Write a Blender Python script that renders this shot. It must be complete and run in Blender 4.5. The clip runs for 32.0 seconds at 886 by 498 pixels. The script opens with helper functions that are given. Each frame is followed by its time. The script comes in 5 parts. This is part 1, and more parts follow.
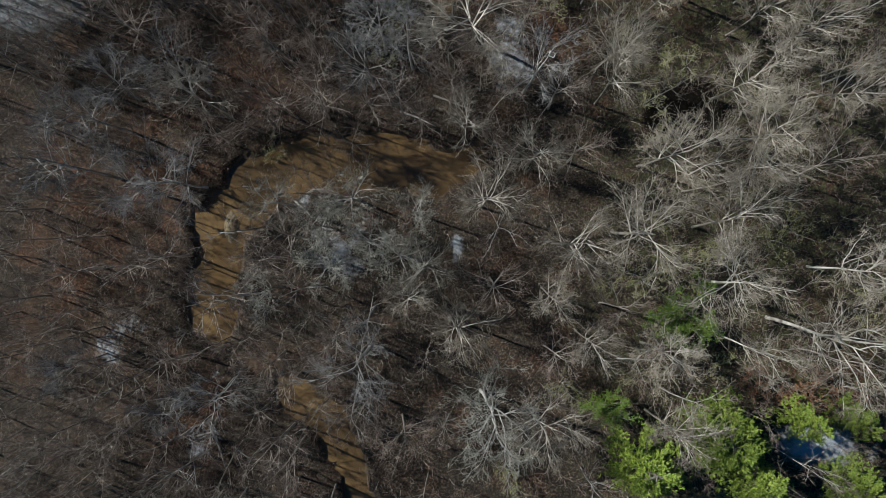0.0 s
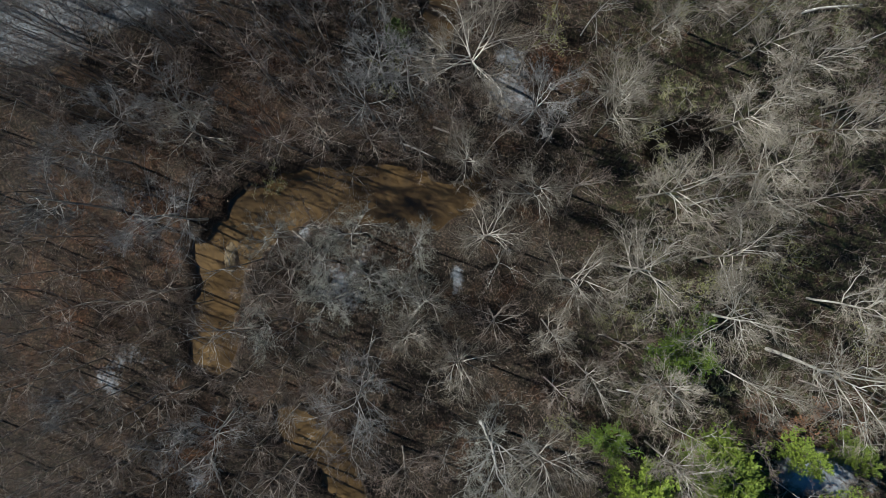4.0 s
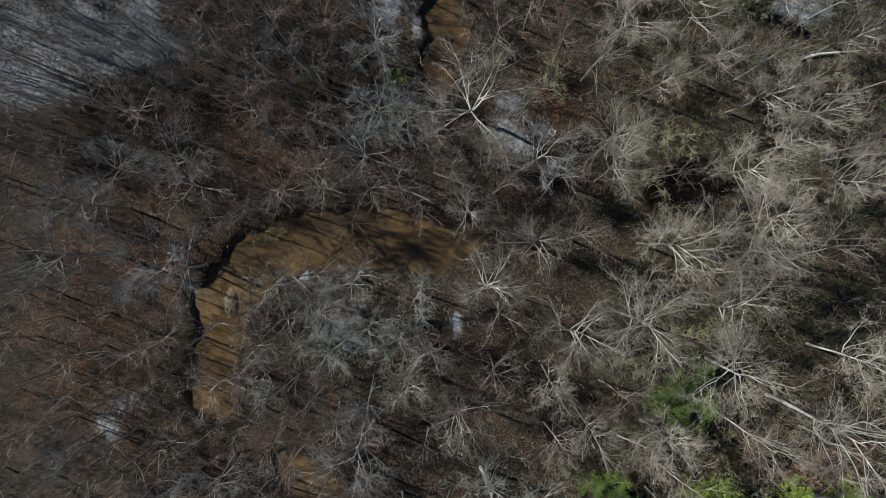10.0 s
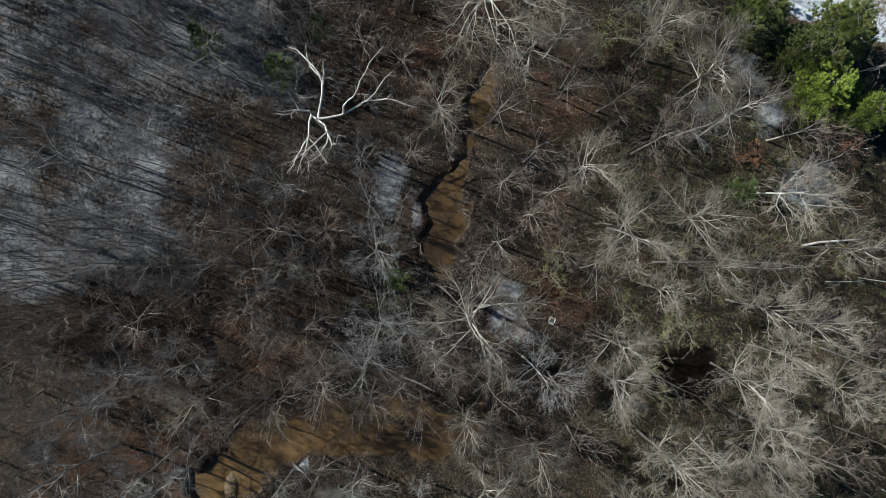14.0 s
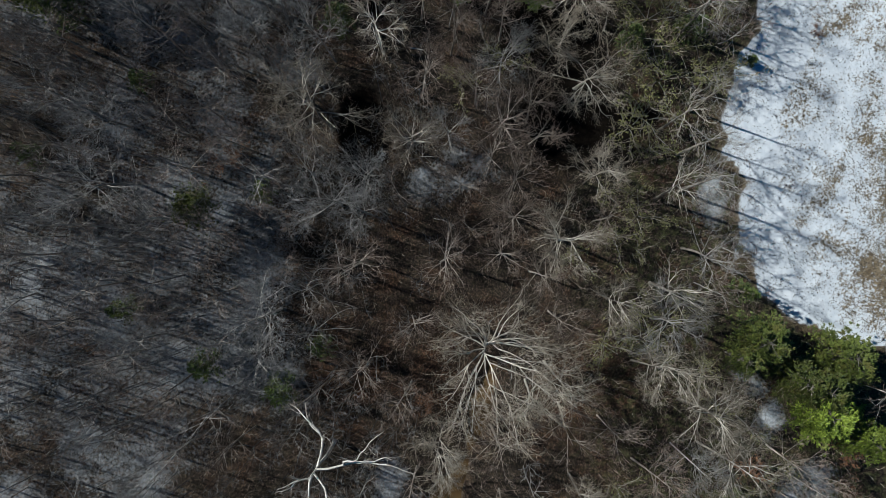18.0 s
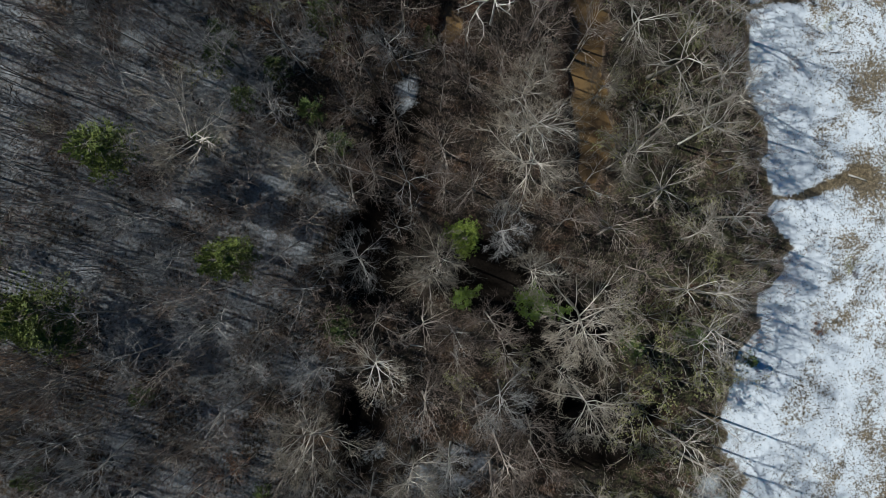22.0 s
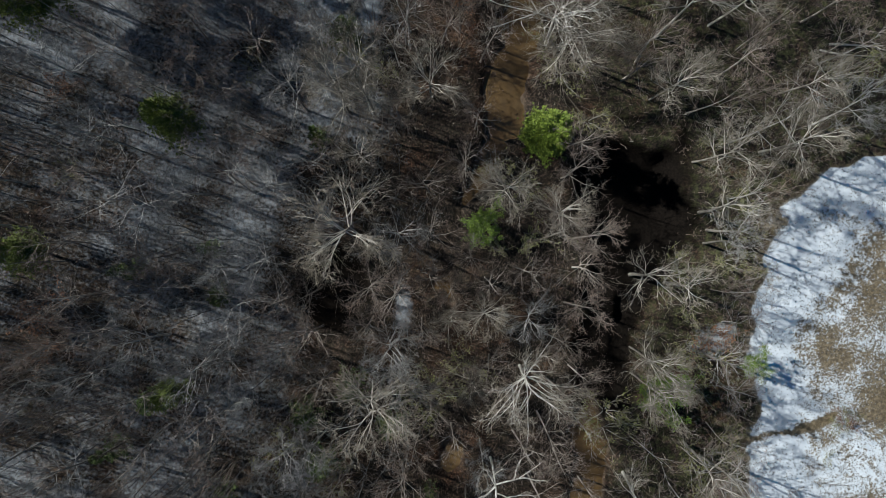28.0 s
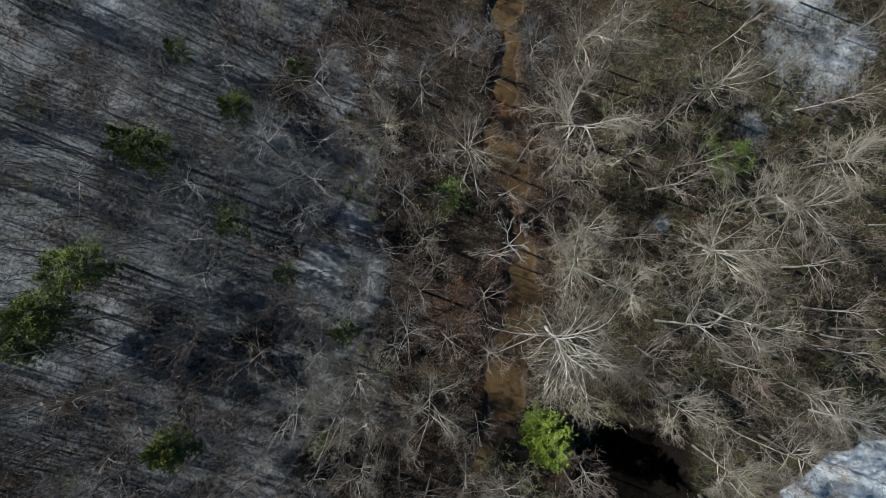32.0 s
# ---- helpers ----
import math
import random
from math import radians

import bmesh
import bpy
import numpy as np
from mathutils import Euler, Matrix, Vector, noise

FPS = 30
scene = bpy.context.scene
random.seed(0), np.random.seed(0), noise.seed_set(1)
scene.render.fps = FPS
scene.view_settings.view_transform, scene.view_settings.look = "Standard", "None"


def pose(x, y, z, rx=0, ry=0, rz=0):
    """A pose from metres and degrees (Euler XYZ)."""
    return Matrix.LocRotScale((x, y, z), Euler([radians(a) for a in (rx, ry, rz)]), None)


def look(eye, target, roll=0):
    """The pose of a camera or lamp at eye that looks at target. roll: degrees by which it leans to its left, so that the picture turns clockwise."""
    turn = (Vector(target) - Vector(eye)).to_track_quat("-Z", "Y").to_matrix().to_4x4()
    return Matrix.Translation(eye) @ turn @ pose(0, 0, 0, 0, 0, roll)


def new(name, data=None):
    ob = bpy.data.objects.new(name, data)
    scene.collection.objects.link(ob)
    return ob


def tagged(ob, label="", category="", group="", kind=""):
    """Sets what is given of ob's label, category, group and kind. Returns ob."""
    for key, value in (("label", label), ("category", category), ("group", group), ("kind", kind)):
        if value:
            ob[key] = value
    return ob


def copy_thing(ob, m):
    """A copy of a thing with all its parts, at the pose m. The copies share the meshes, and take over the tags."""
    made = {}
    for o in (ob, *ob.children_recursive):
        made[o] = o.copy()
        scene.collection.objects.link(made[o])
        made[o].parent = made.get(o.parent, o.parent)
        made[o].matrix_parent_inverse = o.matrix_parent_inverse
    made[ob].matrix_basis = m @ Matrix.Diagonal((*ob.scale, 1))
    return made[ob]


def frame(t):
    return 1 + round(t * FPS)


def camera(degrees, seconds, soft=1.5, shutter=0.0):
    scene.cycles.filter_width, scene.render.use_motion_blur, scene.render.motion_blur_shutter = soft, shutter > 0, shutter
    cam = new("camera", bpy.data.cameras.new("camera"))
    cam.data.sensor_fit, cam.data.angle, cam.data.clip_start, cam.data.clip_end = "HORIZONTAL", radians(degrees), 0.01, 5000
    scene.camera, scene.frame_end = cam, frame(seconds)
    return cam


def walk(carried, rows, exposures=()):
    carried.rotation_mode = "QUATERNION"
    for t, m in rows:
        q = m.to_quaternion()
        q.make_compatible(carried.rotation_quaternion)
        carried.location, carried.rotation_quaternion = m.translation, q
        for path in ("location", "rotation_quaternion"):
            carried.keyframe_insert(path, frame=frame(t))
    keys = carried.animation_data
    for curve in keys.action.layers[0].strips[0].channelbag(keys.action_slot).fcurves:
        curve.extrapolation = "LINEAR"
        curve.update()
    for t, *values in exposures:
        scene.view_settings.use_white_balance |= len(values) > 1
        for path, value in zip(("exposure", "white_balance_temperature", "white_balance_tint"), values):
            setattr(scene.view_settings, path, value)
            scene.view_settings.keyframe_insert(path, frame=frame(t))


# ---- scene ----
# The camera: a drone that looks straight down and flies along +y
cam = camera(70, 32.0, soft=0.58)
CLIMB = 90.0
TRACK = [
    (0, 0.02), (1, 1.27), (2, 2.39), (3, 3.48), (3.5, 4.0), (5.5, 6.07), (6, 6.62), (7, 7.69), (8, 8.77), (9, 9.88), (10, 10.98),
    (11, 12.1), (11.4, 12.55), (11.5, 12.9), (11.6, 13.87), (12, 17.93), (12.5, 22.84), (13, 27.79), (13.5, 32.65), (14, 37.59), (14.5, 42.65), (16.5, 64.28),
    (17, 69.74), (17.5, 75.3), (18, 80.85), (18.5, 86.24), (19, 91.6), (19.5, 96.83), (20, 102.14), (20.5, 107.33), (21, 112.6), (21.5, 117.95), (22, 123.1),
    (22.5, 128.15), (23, 133.23), (23.5, 138.36), (24, 143.48), (24.5, 148.52), (25, 153.55), (25.5, 158.66), (27.5, 179.4), (28, 184.6), (28.5, 189.7), (29, 194.8),
    (29.5, 199.9), (30, 204.95), (30.5, 210.0), (31, 214.98), (31.5, 219.95), (32, 224.95),
]
walk(cam, [(t, pose(0, y, CLIMB)) for t, y in TRACK], exposures=[(0, 0.52, 5800, 7), (10, 0.47, 5800, 7), (16.5, 0.38, 5800, 7), (18, 0.28, 5800, 7), (19, 0.22, 5800, 7), (21, 0.23, 5800, 7), (22, 0.32, 5800, 7), (24, 0.4, 5800, 7), (25, 0.36, 5800, 7), (28, 0.43, 5800, 7), (30, 0.45, 5800, 7), (32, 0.38, 5800, 7)])

# Winter afternoon: low sun and a clear sky
SUN_UP, SUN_FROM = radians(33), Vector((-0.932, 0.363)).normalized()
world = bpy.data.worlds.new("sky")
scene.world = world
world.use_nodes = True
wn = world.node_tree.nodes
sky = wn.new("ShaderNodeTexSky")
sky.sky_type, sky.sun_disc = "NISHITA", False
sky.air_density, sky.dust_density, sky.ozone_density = 1.0, 0.1, 1.3
sky.sun_elevation, sky.sun_rotation = SUN_UP, math.atan2(SUN_FROM.x, SUN_FROM.y)
wn["Background"].inputs["Strength"].default_value = 0.024
deep = wn.new("ShaderNodeHueSaturation")
deep.inputs["Saturation"].default_value = 2.35
world.node_tree.links.new(sky.outputs[0], deep.inputs["Color"])
world.node_tree.links.new(deep.outputs[0], wn["Background"].inputs["Color"])
sun_data = bpy.data.lights.new("sun", "SUN")
sun_data.energy, sun_data.angle, sun_data.color = 4.85, radians(0.9), (1.0, 0.945, 0.85)
sun = new("sun", sun_data)
to_sun = Vector((SUN_FROM.x * math.cos(SUN_UP), SUN_FROM.y * math.cos(SUN_UP), math.sin(SUN_UP)))
sun.matrix_world = look(to_sun * 150, (0, 0, 0))


# ---- materials ----
class Nodes:
    """Small writer for node materials."""

    def __init__(self, name, roughness=0.8, specular=0.3):
        self.mat = bpy.data.materials.new(name)
        self.mat.use_nodes = True
        self.tree = self.mat.node_tree
        self.bsdf = self.tree.nodes["Principled BSDF"]
        self.bsdf.inputs["Roughness"].default_value = roughness
        self.bsdf.inputs["Specular IOR Level"].default_value = specular

    def node(self, kind, **values):
        n = self.tree.nodes.new(kind)
        for key, value in values.items():
            n.inputs[key].default_value = value
        return n

    def link(self, a, b):
        self.tree.links.new(a, b)

    def where(self):
        return self.node("ShaderNodeTexCoord").outputs["Object"]

    def noise(self, scale, detail=4.0, rough=0.55, where=None, stretch=None):
        n = self.node("ShaderNodeTexNoise", Scale=scale, Detail=detail, Roughness=rough)
        where = where or self.where()
        if stretch:
            m = self.node("ShaderNodeMapping", Scale=stretch)
            self.link(where, m.inputs["Vector"])
            where = m.outputs["Vector"]
        self.link(where, n.inputs["Vector"])
        return n.outputs["Fac"]

    def ramp(self, fac, *stops):
        n = self.node("ShaderNodeValToRGB")
        e = n.color_ramp.elements
        while len(e) < len(stops):
            e.new(0.5)
        for item, (at, colour) in zip(e, stops):
            item.position = at
            item.color = (*colour, 1) if isinstance(colour, tuple) else (colour, colour, colour, 1)
        self.link(fac, n.inputs["Fac"])
        return n.outputs["Color"]

    def mix(self, fac, a, b, blend="MIX"):
        n = self.tree.nodes.new("ShaderNodeMix")
        n.data_type, n.blend_type = "RGBA", blend
        for value, socket in ((fac, n.inputs[0]), (a, n.inputs[6]), (b, n.inputs[7])):
            if isinstance(value, (tuple, float, int)):
                socket.default_value = (*value, 1) if isinstance(value, tuple) else value
            else:
                self.link(value, socket)
        return n.outputs[2]

    def maths(self, op, a, b):
        n = self.tree.nodes.new("ShaderNodeMath")
        n.operation = op
        for value, socket in ((a, n.inputs[0]), (b, n.inputs[1])):
            if isinstance(value, (float, int)):
                socket.default_value = value
            else:
                self.link(value, socket)
        return n.outputs[0]

    def attribute(self, name):
        n = self.tree.nodes.new("ShaderNodeAttribute")
        n.attribute_name = name
        return n.outputs["Fac"]

    def random(self):
        return self.tree.nodes.new("ShaderNodeObjectInfo").outputs["Random"]

    def bump(self, height, distance, strength=0.8):
        n = self.node("ShaderNodeBump", Strength=strength, Distance=distance)
        self.link(height, n.inputs["Height"])
        self.link(n.outputs["Normal"], self.bsdf.inputs["Normal"])

    def done(self, colour):
        self.link(colour, self.bsdf.inputs["Base Color"])
        return self.mat


def bark(name, dark, light, spread=0.35, lichen=None):
    """Bark and twigs: blotches along the wood, each tree a little lighter or darker than the next."""
    m = Nodes(name, 0.85, 0.2)
    c = m.ramp(m.noise(1.3, 5, 0.6, stretch=(1, 1, 0.4)), (0.35, dark), (0.65, light))
    if lichen:
        c = m.mix(m.ramp(m.noise(0.9, 3), (0.55, 0.0), (0.7, 0.7)), c, lichen)
    v = m.ramp(m.random(), (0.0, 1 - spread), (1.0, 1 + spread))
    c = m.mix(1.0, c, v, "MULTIPLY")
    m.bump(m.noise(9, 4), 0.02)
    return m.done(c)


def leaf(name, dark, light, under=None):
    """Evergreen foliage, clump by clump lighter and darker."""
    m = Nodes(name, 0.6, 0.3)
    n = m.tree.nodes.new("ShaderNodeNewGeometry")
    c = m.ramp(n.outputs["Random Per Island"], (0.0, dark), (1.0, light))
    if under:
        c = m.mix(m.ramp(m.noise(0.8, 3), (0.5, 0.0), (0.72, 0.7)), c, under)
    c = m.mix(1.0, c, m.ramp(m.random(), (0.0, 0.75), (1.0, 1.25)), "MULTIPLY")
    m.bsdf.inputs["Subsurface Weight"].default_value = 0.0
    return m.done(c)


BARK_PALE = bark("pale_bark", (0.36, 0.33, 0.28), (0.7, 0.65, 0.56), 0.28, lichen=(0.5, 0.46, 0.36))
BARK_GREY = bark("grey_bark", (0.23, 0.22, 0.2), (0.47, 0.45, 0.415))
BARK_BROWN = bark("brown_bark", (0.19, 0.163, 0.138), (0.43, 0.38, 0.325), 0.4)
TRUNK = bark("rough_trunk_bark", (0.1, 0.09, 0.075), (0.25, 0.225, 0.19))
BARK_BONE = bark("weathered_sycamore_bark", (0.33, 0.3, 0.25), (0.6, 0.57, 0.5), 0.2, (0.36, 0.36, 0.27))
BARK_WHITE = bark("sycamore_bark", (0.5, 0.46, 0.38), (0.85, 0.82, 0.76), 0.12)
TWIG_PALE = bark("pale_twigs", (0.19, 0.163, 0.13), (0.365, 0.323, 0.262), 0.35, lichen=(0.32, 0.29, 0.2))
TWIG_GREY = bark("grey_twigs", (0.17, 0.166, 0.16), (0.34, 0.333, 0.322))
TWIG_BROWN = bark("brown_twigs", (0.13, 0.1, 0.083), (0.275, 0.215, 0.175))
TWIG_LICHEN = bark("lichened_twigs", (0.27, 0.262, 0.225), (0.52, 0.505, 0.43))
PINE = leaf("pine_needles", (0.075, 0.112, 0.014), (0.215, 0.275, 0.036))
PINE_DARK = leaf("dark_pine_needles", (0.032, 0.048, 0.012), (0.115, 0.14, 0.026), (0.12, 0.095, 0.025))
PINE_HILL = leaf("olive_pine_needles", (0.042, 0.062, 0.012), (0.14, 0.168, 0.028))
CEDAR = leaf("cedar_needles", (0.03, 0.05, 0.015), (0.11, 0.15, 0.035), (0.12, 0.1, 0.03))
CEDAR_BIG = leaf("old_cedar_needles", (0.048, 0.066, 0.014), (0.165, 0.195, 0.034), (0.1, 0.1, 0.03))
HOLLY = leaf("holly_leaves", (0.065, 0.11, 0.015), (0.19, 0.27, 0.035))
OLIVE = leaf("privet_leaves", (0.12, 0.125, 0.04), (0.27, 0.27, 0.1), (0.22, 0.18, 0.1))
STRAW_LEAF = leaf("dry_grass", (0.03, 0.026, 0.018), (0.12, 0.098, 0.058))
RUSSET = leaf("dry_oak_leaves", (0.12, 0.055, 0.03), (0.27, 0.14, 0.07))


def ground_material():
    m = Nodes("forest_floor", 0.9, 0.15)
    w = m.where()
    fine = m.noise(3.2, 8, 0.75, w)
    litter = m.ramp(fine, (0.33, (0.012, 0.0092, 0.0075)), (0.5, (0.037, 0.028, 0.021)), (0.64, (0.145, 0.104, 0.074)))
    rust = m.ramp(m.noise(0.16, 5, 0.65, w), (0.38, (0.62, 0.66, 0.7)), (0.52, (1.0, 1.0, 1.0)), (0.68, (1.35, 1.06, 0.9)))
    litter = m.mix(1.0, litter, rust, "MULTIPLY")
    litter = m.mix(m.attribute("rust"), litter, m.mix(1.0, litter, (1.5, 1.08, 0.85), "MULTIPLY"))
    moss = m.mix(m.ramp(m.noise(1.1, 6, 0.7, w), (0.45, 0.0), (0.6, 1.0)), litter, m.ramp(fine, (0.35, (0.03, 0.036, 0.015)), (0.65, (0.12, 0.125, 0.05))))
    litter = m.mix(m.attribute("moss"), litter, moss)
    # the hollows' deep shade is painted here as near-black litter
    litter = m.mix(m.attribute("shadowed"), litter, m.ramp(fine, (0.35, (0.004, 0.0034, 0.003)), (0.65, (0.013, 0.0105, 0.0085))))
    litter = m.mix(m.attribute("mud"), litter, m.ramp(m.noise(2, 6, 0.65, w), (0.3, (0.075, 0.052, 0.03)), (0.7, (0.2, 0.15, 0.1))))
    straw = m.ramp(m.noise(2.2, 8, 0.75, w), (0.35, (0.065, 0.05, 0.032)), (0.5, (0.165, 0.128, 0.076)), (0.65, (0.31, 0.245, 0.15)))
    litter = m.mix(m.attribute("grass"), litter, straw)
    # snow lies where its cover is deeper than the litter and stubble that pokes through
    poke = m.maths("ADD", m.maths("MULTIPLY", m.noise(2.9, 9, 0.8, w), 0.68), m.maths("MULTIPLY", m.noise(0.5, 6, 0.7, w), 0.32))
    cover = m.ramp(m.maths("ADD", m.maths("SUBTRACT", m.attribute("snow"), poke), 0.5), (0.48, 0.0), (0.54, 1.0))
    thin = m.maths("ADD", m.maths("MULTIPLY", m.noise(2.4, 7, 0.7, w), 0.58), m.maths("MULTIPLY", m.noise(0.22, 5, 0.55, w), 0.3))
    thin = m.ramp(m.maths("ADD", m.maths("SUBTRACT", m.attribute("snow"), thin), 0.42), (0.34, 0.0), (0.68, 0.78))
    cover = m.mix(m.attribute("grass"), thin, cover)
    snow = m.ramp(m.noise(0.8, 5, 0.6, w), (0.3, (0.59, 0.645, 0.69)), (0.7, (0.735, 0.775, 0.8)))
    # no sheen where the hollows' shade is painted, so it stays black
    m.link(m.ramp(m.attribute("shadowed"), (0.2, 0.15), (0.8, 0.0)), m.bsdf.inputs["Specular IOR Level"])
    m.bump(m.mix(cover, fine, m.noise(1.0, 4, 0.5, w)), 0.16, 0.8)
    return m.done(m.mix(cover, litter, snow))


def water_material():
    m = Nodes("muddy_water", 0.12, 0.5)
    w = m.where()
    silt = m.ramp(m.noise(0.14, 5, 0.6, w), (0.34, (0.06, 0.04, 0.019)), (0.5, (0.115, 0.072, 0.03)), (0.66, (0.18, 0.116, 0.05)))
    c = m.mix(m.ramp(m.noise(0.6, 5, 0.65, w, (1, 0.6, 1)), (0.45, 0.0), (0.7, 0.6)), silt, (0.085, 0.06, 0.034))
    m.bump(m.noise(1.6, 3, 0.5, w), 0.02, 0.3)
    return m.done(c)


GROUND, WATER = ground_material(), water_material()

# ---- the lie of the land ----
# the river, from south to north: x, y, half its width
RIVER = [
    (-9, -75, 3.0), (-10, -45, 3.0), (-12.5, -32, 2.0), (-16.5, -25.5, 2.2), (-20.5, -21, 2.4), (-25.5, -17.8, -0.7), (-30, -14.5, -0.5), (-32.6, -10, 2.4),
    (-32.8, -4, 3.2), (-31.6, 3.3, 3.6), (-27.2, 8.9, 3.8), (-19.6, 12.8, 3.8), (-10.8, 12.3, 3.9), (-2, 11.4, 3.6), (4.0, 13, 1.9),
    (6.2, 18, -0.6), (4.5, 24.5, -0.9), (1.3, 31.4, 0.2), (-0.4, 38, 2.5), (0.6, 45, 2.6), (3.5, 51, 0.3), (5.4, 59, 0.9), (7.0, 64, -0.6),
]
RIVER_EAST = [
    (7.0, 64, 0.2), (13, 67, -2.5), (17, 75, -4), (16.5, 83, -4), (13, 90, -4), (16, 97, -4), (17.5, 107, -4), (20, 119, -4), (22.3, 127, -2.5), (21.8, 133, 1.8),
    (21.1, 140, 2.7), (21, 146, 2.5), (21, 152, 2.3), (20.6, 158, 1.7), (21, 164, 0.8), (23, 172, -3), (25, 181, -4),
]
RIVER_NORTH = [(6, 197, 1.2), (8.0, 202, 2.3), (10.0, 210.5, 2.2), (11.4, 220.5, 2.2), (10.3, 229, 0.6), (8.7, 238, 2.1), (9.1, 252, 0.8), (9, 275, 2.2), (12, 340, 2.5)]
RIVER_WEST = [(6, 197, 1.4), (2.5, 190, -0.6), (1, 183, 0.2), (0.6, 179.5, 0.9), (1.0, 173, -1.2), (0.5, 164, -1.4), (1.2, 155, 0.7), (0.2, 150, -1.0), (-1, 143, -0.8), (1, 136, -1.8)]
# the forest's edge on the field: y, x
FIELD_EDGE = [
    (60, 90), (66.5, 62), (67.5, 56), (70.4, 49.5), (76.8, 43), (84, 40.7), (90.5, 41.3), (98.5, 39.2), (103, 39.8), (109, 41.8), (115, 45), (119.5, 47.2), (124, 48.2),
    (128, 46), (133, 44.7), (138, 44.5), (147, 43.6), (158, 43), (169, 43.6), (178, 44), (186, 45.5), (190.6, 47.3), (195, 54), (198, 60), (202, 90),
]
# where snow still lies between the trees: y, x of its eastern limit
SNOW_EDGE = [(20, -75), (32, -48), (40, -30), (52, -25), (64, -18), (80, -15), (100, -13), (130, -14), (165, -16), (185, -15), (200, -8), (215, -3.5), (240, -3), (262, -6)]
# lone patches of snow: x, y, reach along x and y, cover
PATCHES = [(-20.5, 7, 1.8, 3, 0.95), (2, 0, 1.1, 3.0, 0.5), (-44, -11, 5, 3, 0.26), (-48, -15, 4, 4, 0.24), (-35, -28.5, 1.6, 1.4, 0.7), (10.5, 26, 3, 7, 0.3), (54, -27.6, 7, 3.4, 1.1), (-27, -8, 4, 5, 0.45), (-15, 1, 7, 6, 0.42)]
PATCHES += [(-7.5, 47, 3, 5, 0.6), (46.2, 56.4, 2.6, 3.4, 0.85), (52, 46.9, 5, 3.6, 0.85), (9.5, 32, 2.6, 3.4, 0.4), (1.5, 91, 8, 5, 0.5), (38.5, 88, 3.0, 4.5, 0.6), (38.4, 172, 3.4, 3.2, 0.8), (-5.6, 176, 1.4, 6, 0.7), (-5.2, 145.5, 2.6, 3.6, 0.58), (8.5, 27, 2.4, 6, 0.3), (2.5, 90.5, 3.4, 2, 0.6), (-11, 95, 3.5, 3.5, 0.55), (-3.5, 43, 1.6, 5, 0.7)]
PATCHES += [(53.5, 253, 9, 8, 0.72), (-24, 124, 8, 5, 0.6), (-29, 148, 9, 6, 0.5), (-15, 219, 9, 11, 0.75), (-12.5, 235, 5, 12, 0.75), (-15, 247, 5, 7, 0.9), (31, 228, 2.2, 2, 0.75), (45, 244, 6, 5, 0.45), (51, 262, 9, 6, 0.7), (43, 62, 4, 4, 0.6)]
# dry grass on the field: x, y, reach, how much
STRAW = [(57, 171, 7, 0.9), (64, 162, 4.5, 1.6), (65, 176, 8, 1.0), (60, 147, 6, 0.45), (66, 74, 7, 1.5), (68, 89, 7, 1.3), (60, 133.2, 2.6, 1.3), (69, 112, 6, 0.9), (69, 100, 6, 0.9), (57, 122, 5, 0.4), (54, 114, 3, 0.35), (63, 182, 6, 0.8)]


# gullies and hollows added to make deep shade: x, y, reach along x and y, depth
SHADE_HOLLOWS = [(27.6, 192.4, 7.6, 7.6, 3.4), (25.2, 181, 4.4, 7.5, 1.5), (23.2, 170, 3.8, 7.5, 1.2), (20.5, 97.5, 8, 5.2, 3.2), (16, 111, 6, 6, 2.4), (-9.5, 123, 4.2, 8, 2.0), (-6.5, 141, 3.5, 5, 1.8), (-11.5, 98, 3, 6, 2.0), (-15.5, 179, 4, 5, 1.5), (6, 119, 6, 4.5, 2.0), (34, 20, 4.4, 3.6, 0.6)]


def away(x, y, line):
    """The distance from a broken line, less its half width; negative on it."""
    best = np.full(np.shape(x), 1e9)
    for (x0, y0, w0), (x1, y1, w1) in zip(line, line[1:]):
        dx, dy = x1 - x0, y1 - y0
        f = np.clip(((x - x0) * dx + (y - y0) * dy) / (dx * dx + dy * dy), 0, 1)
        best = np.minimum(best, np.hypot(x - x0 - f * dx, y - y0 - f * dy) - w0 - f * (w1 - w0))
    return best


def wobble(x, y, size, turn):
    """A smooth uneven field between about -1 and 1."""
    u, v = x / size + 7.3 * turn, y / size - 4.1 * turn
    u, v = u + 0.9 * np.sin(0.61 * v + turn) + 0.5 * np.sin(1.37 * u - 0.9 * v), v + 0.9 * np.sin(0.53 * u + 2 * turn) + 0.5 * np.sin(1.21 * v + 1.1 * u)
    out = np.sin(u * 0.9 + 1.0) * np.sin(v * 1.1) + 0.6 * np.sin(1.9 * u - 1.3 * v + turn) + 0.5 * np.sin(1.1 * u + 2.3 * v) + 0.3 * np.sin(3.7 * u + 0.8 * v)
    return out / 1.5


def off_river(x, y):
    d = np.minimum(np.minimum(away(x, y, RIVER), np.minimum(away(x, y, RIVER_EAST), away(x, y, RIVER_NORTH))), away(x, y, RIVER_WEST))
    return d + 1.1 * wobble(x, y, 2.9, 0.4) + 0.45 * wobble(x, y, 0.9, 1.3)


def in_field(x, y):
    """Metres inside the field; negative in the forest."""
    edge = np.interp(y, [p[0] for p in FIELD_EDGE], [p[1] for p in FIELD_EDGE], left=400, right=400)
    return x - edge + 0.9 * wobble(x, y, 1.8, 2.0) + 1.1 * wobble(x, y, 4.5, 0.7)


def soft_step(v, a, b):
    f = np.clip((v - a) / (b - a), 0, 1)
    return f * f * (3 - 2 * f)


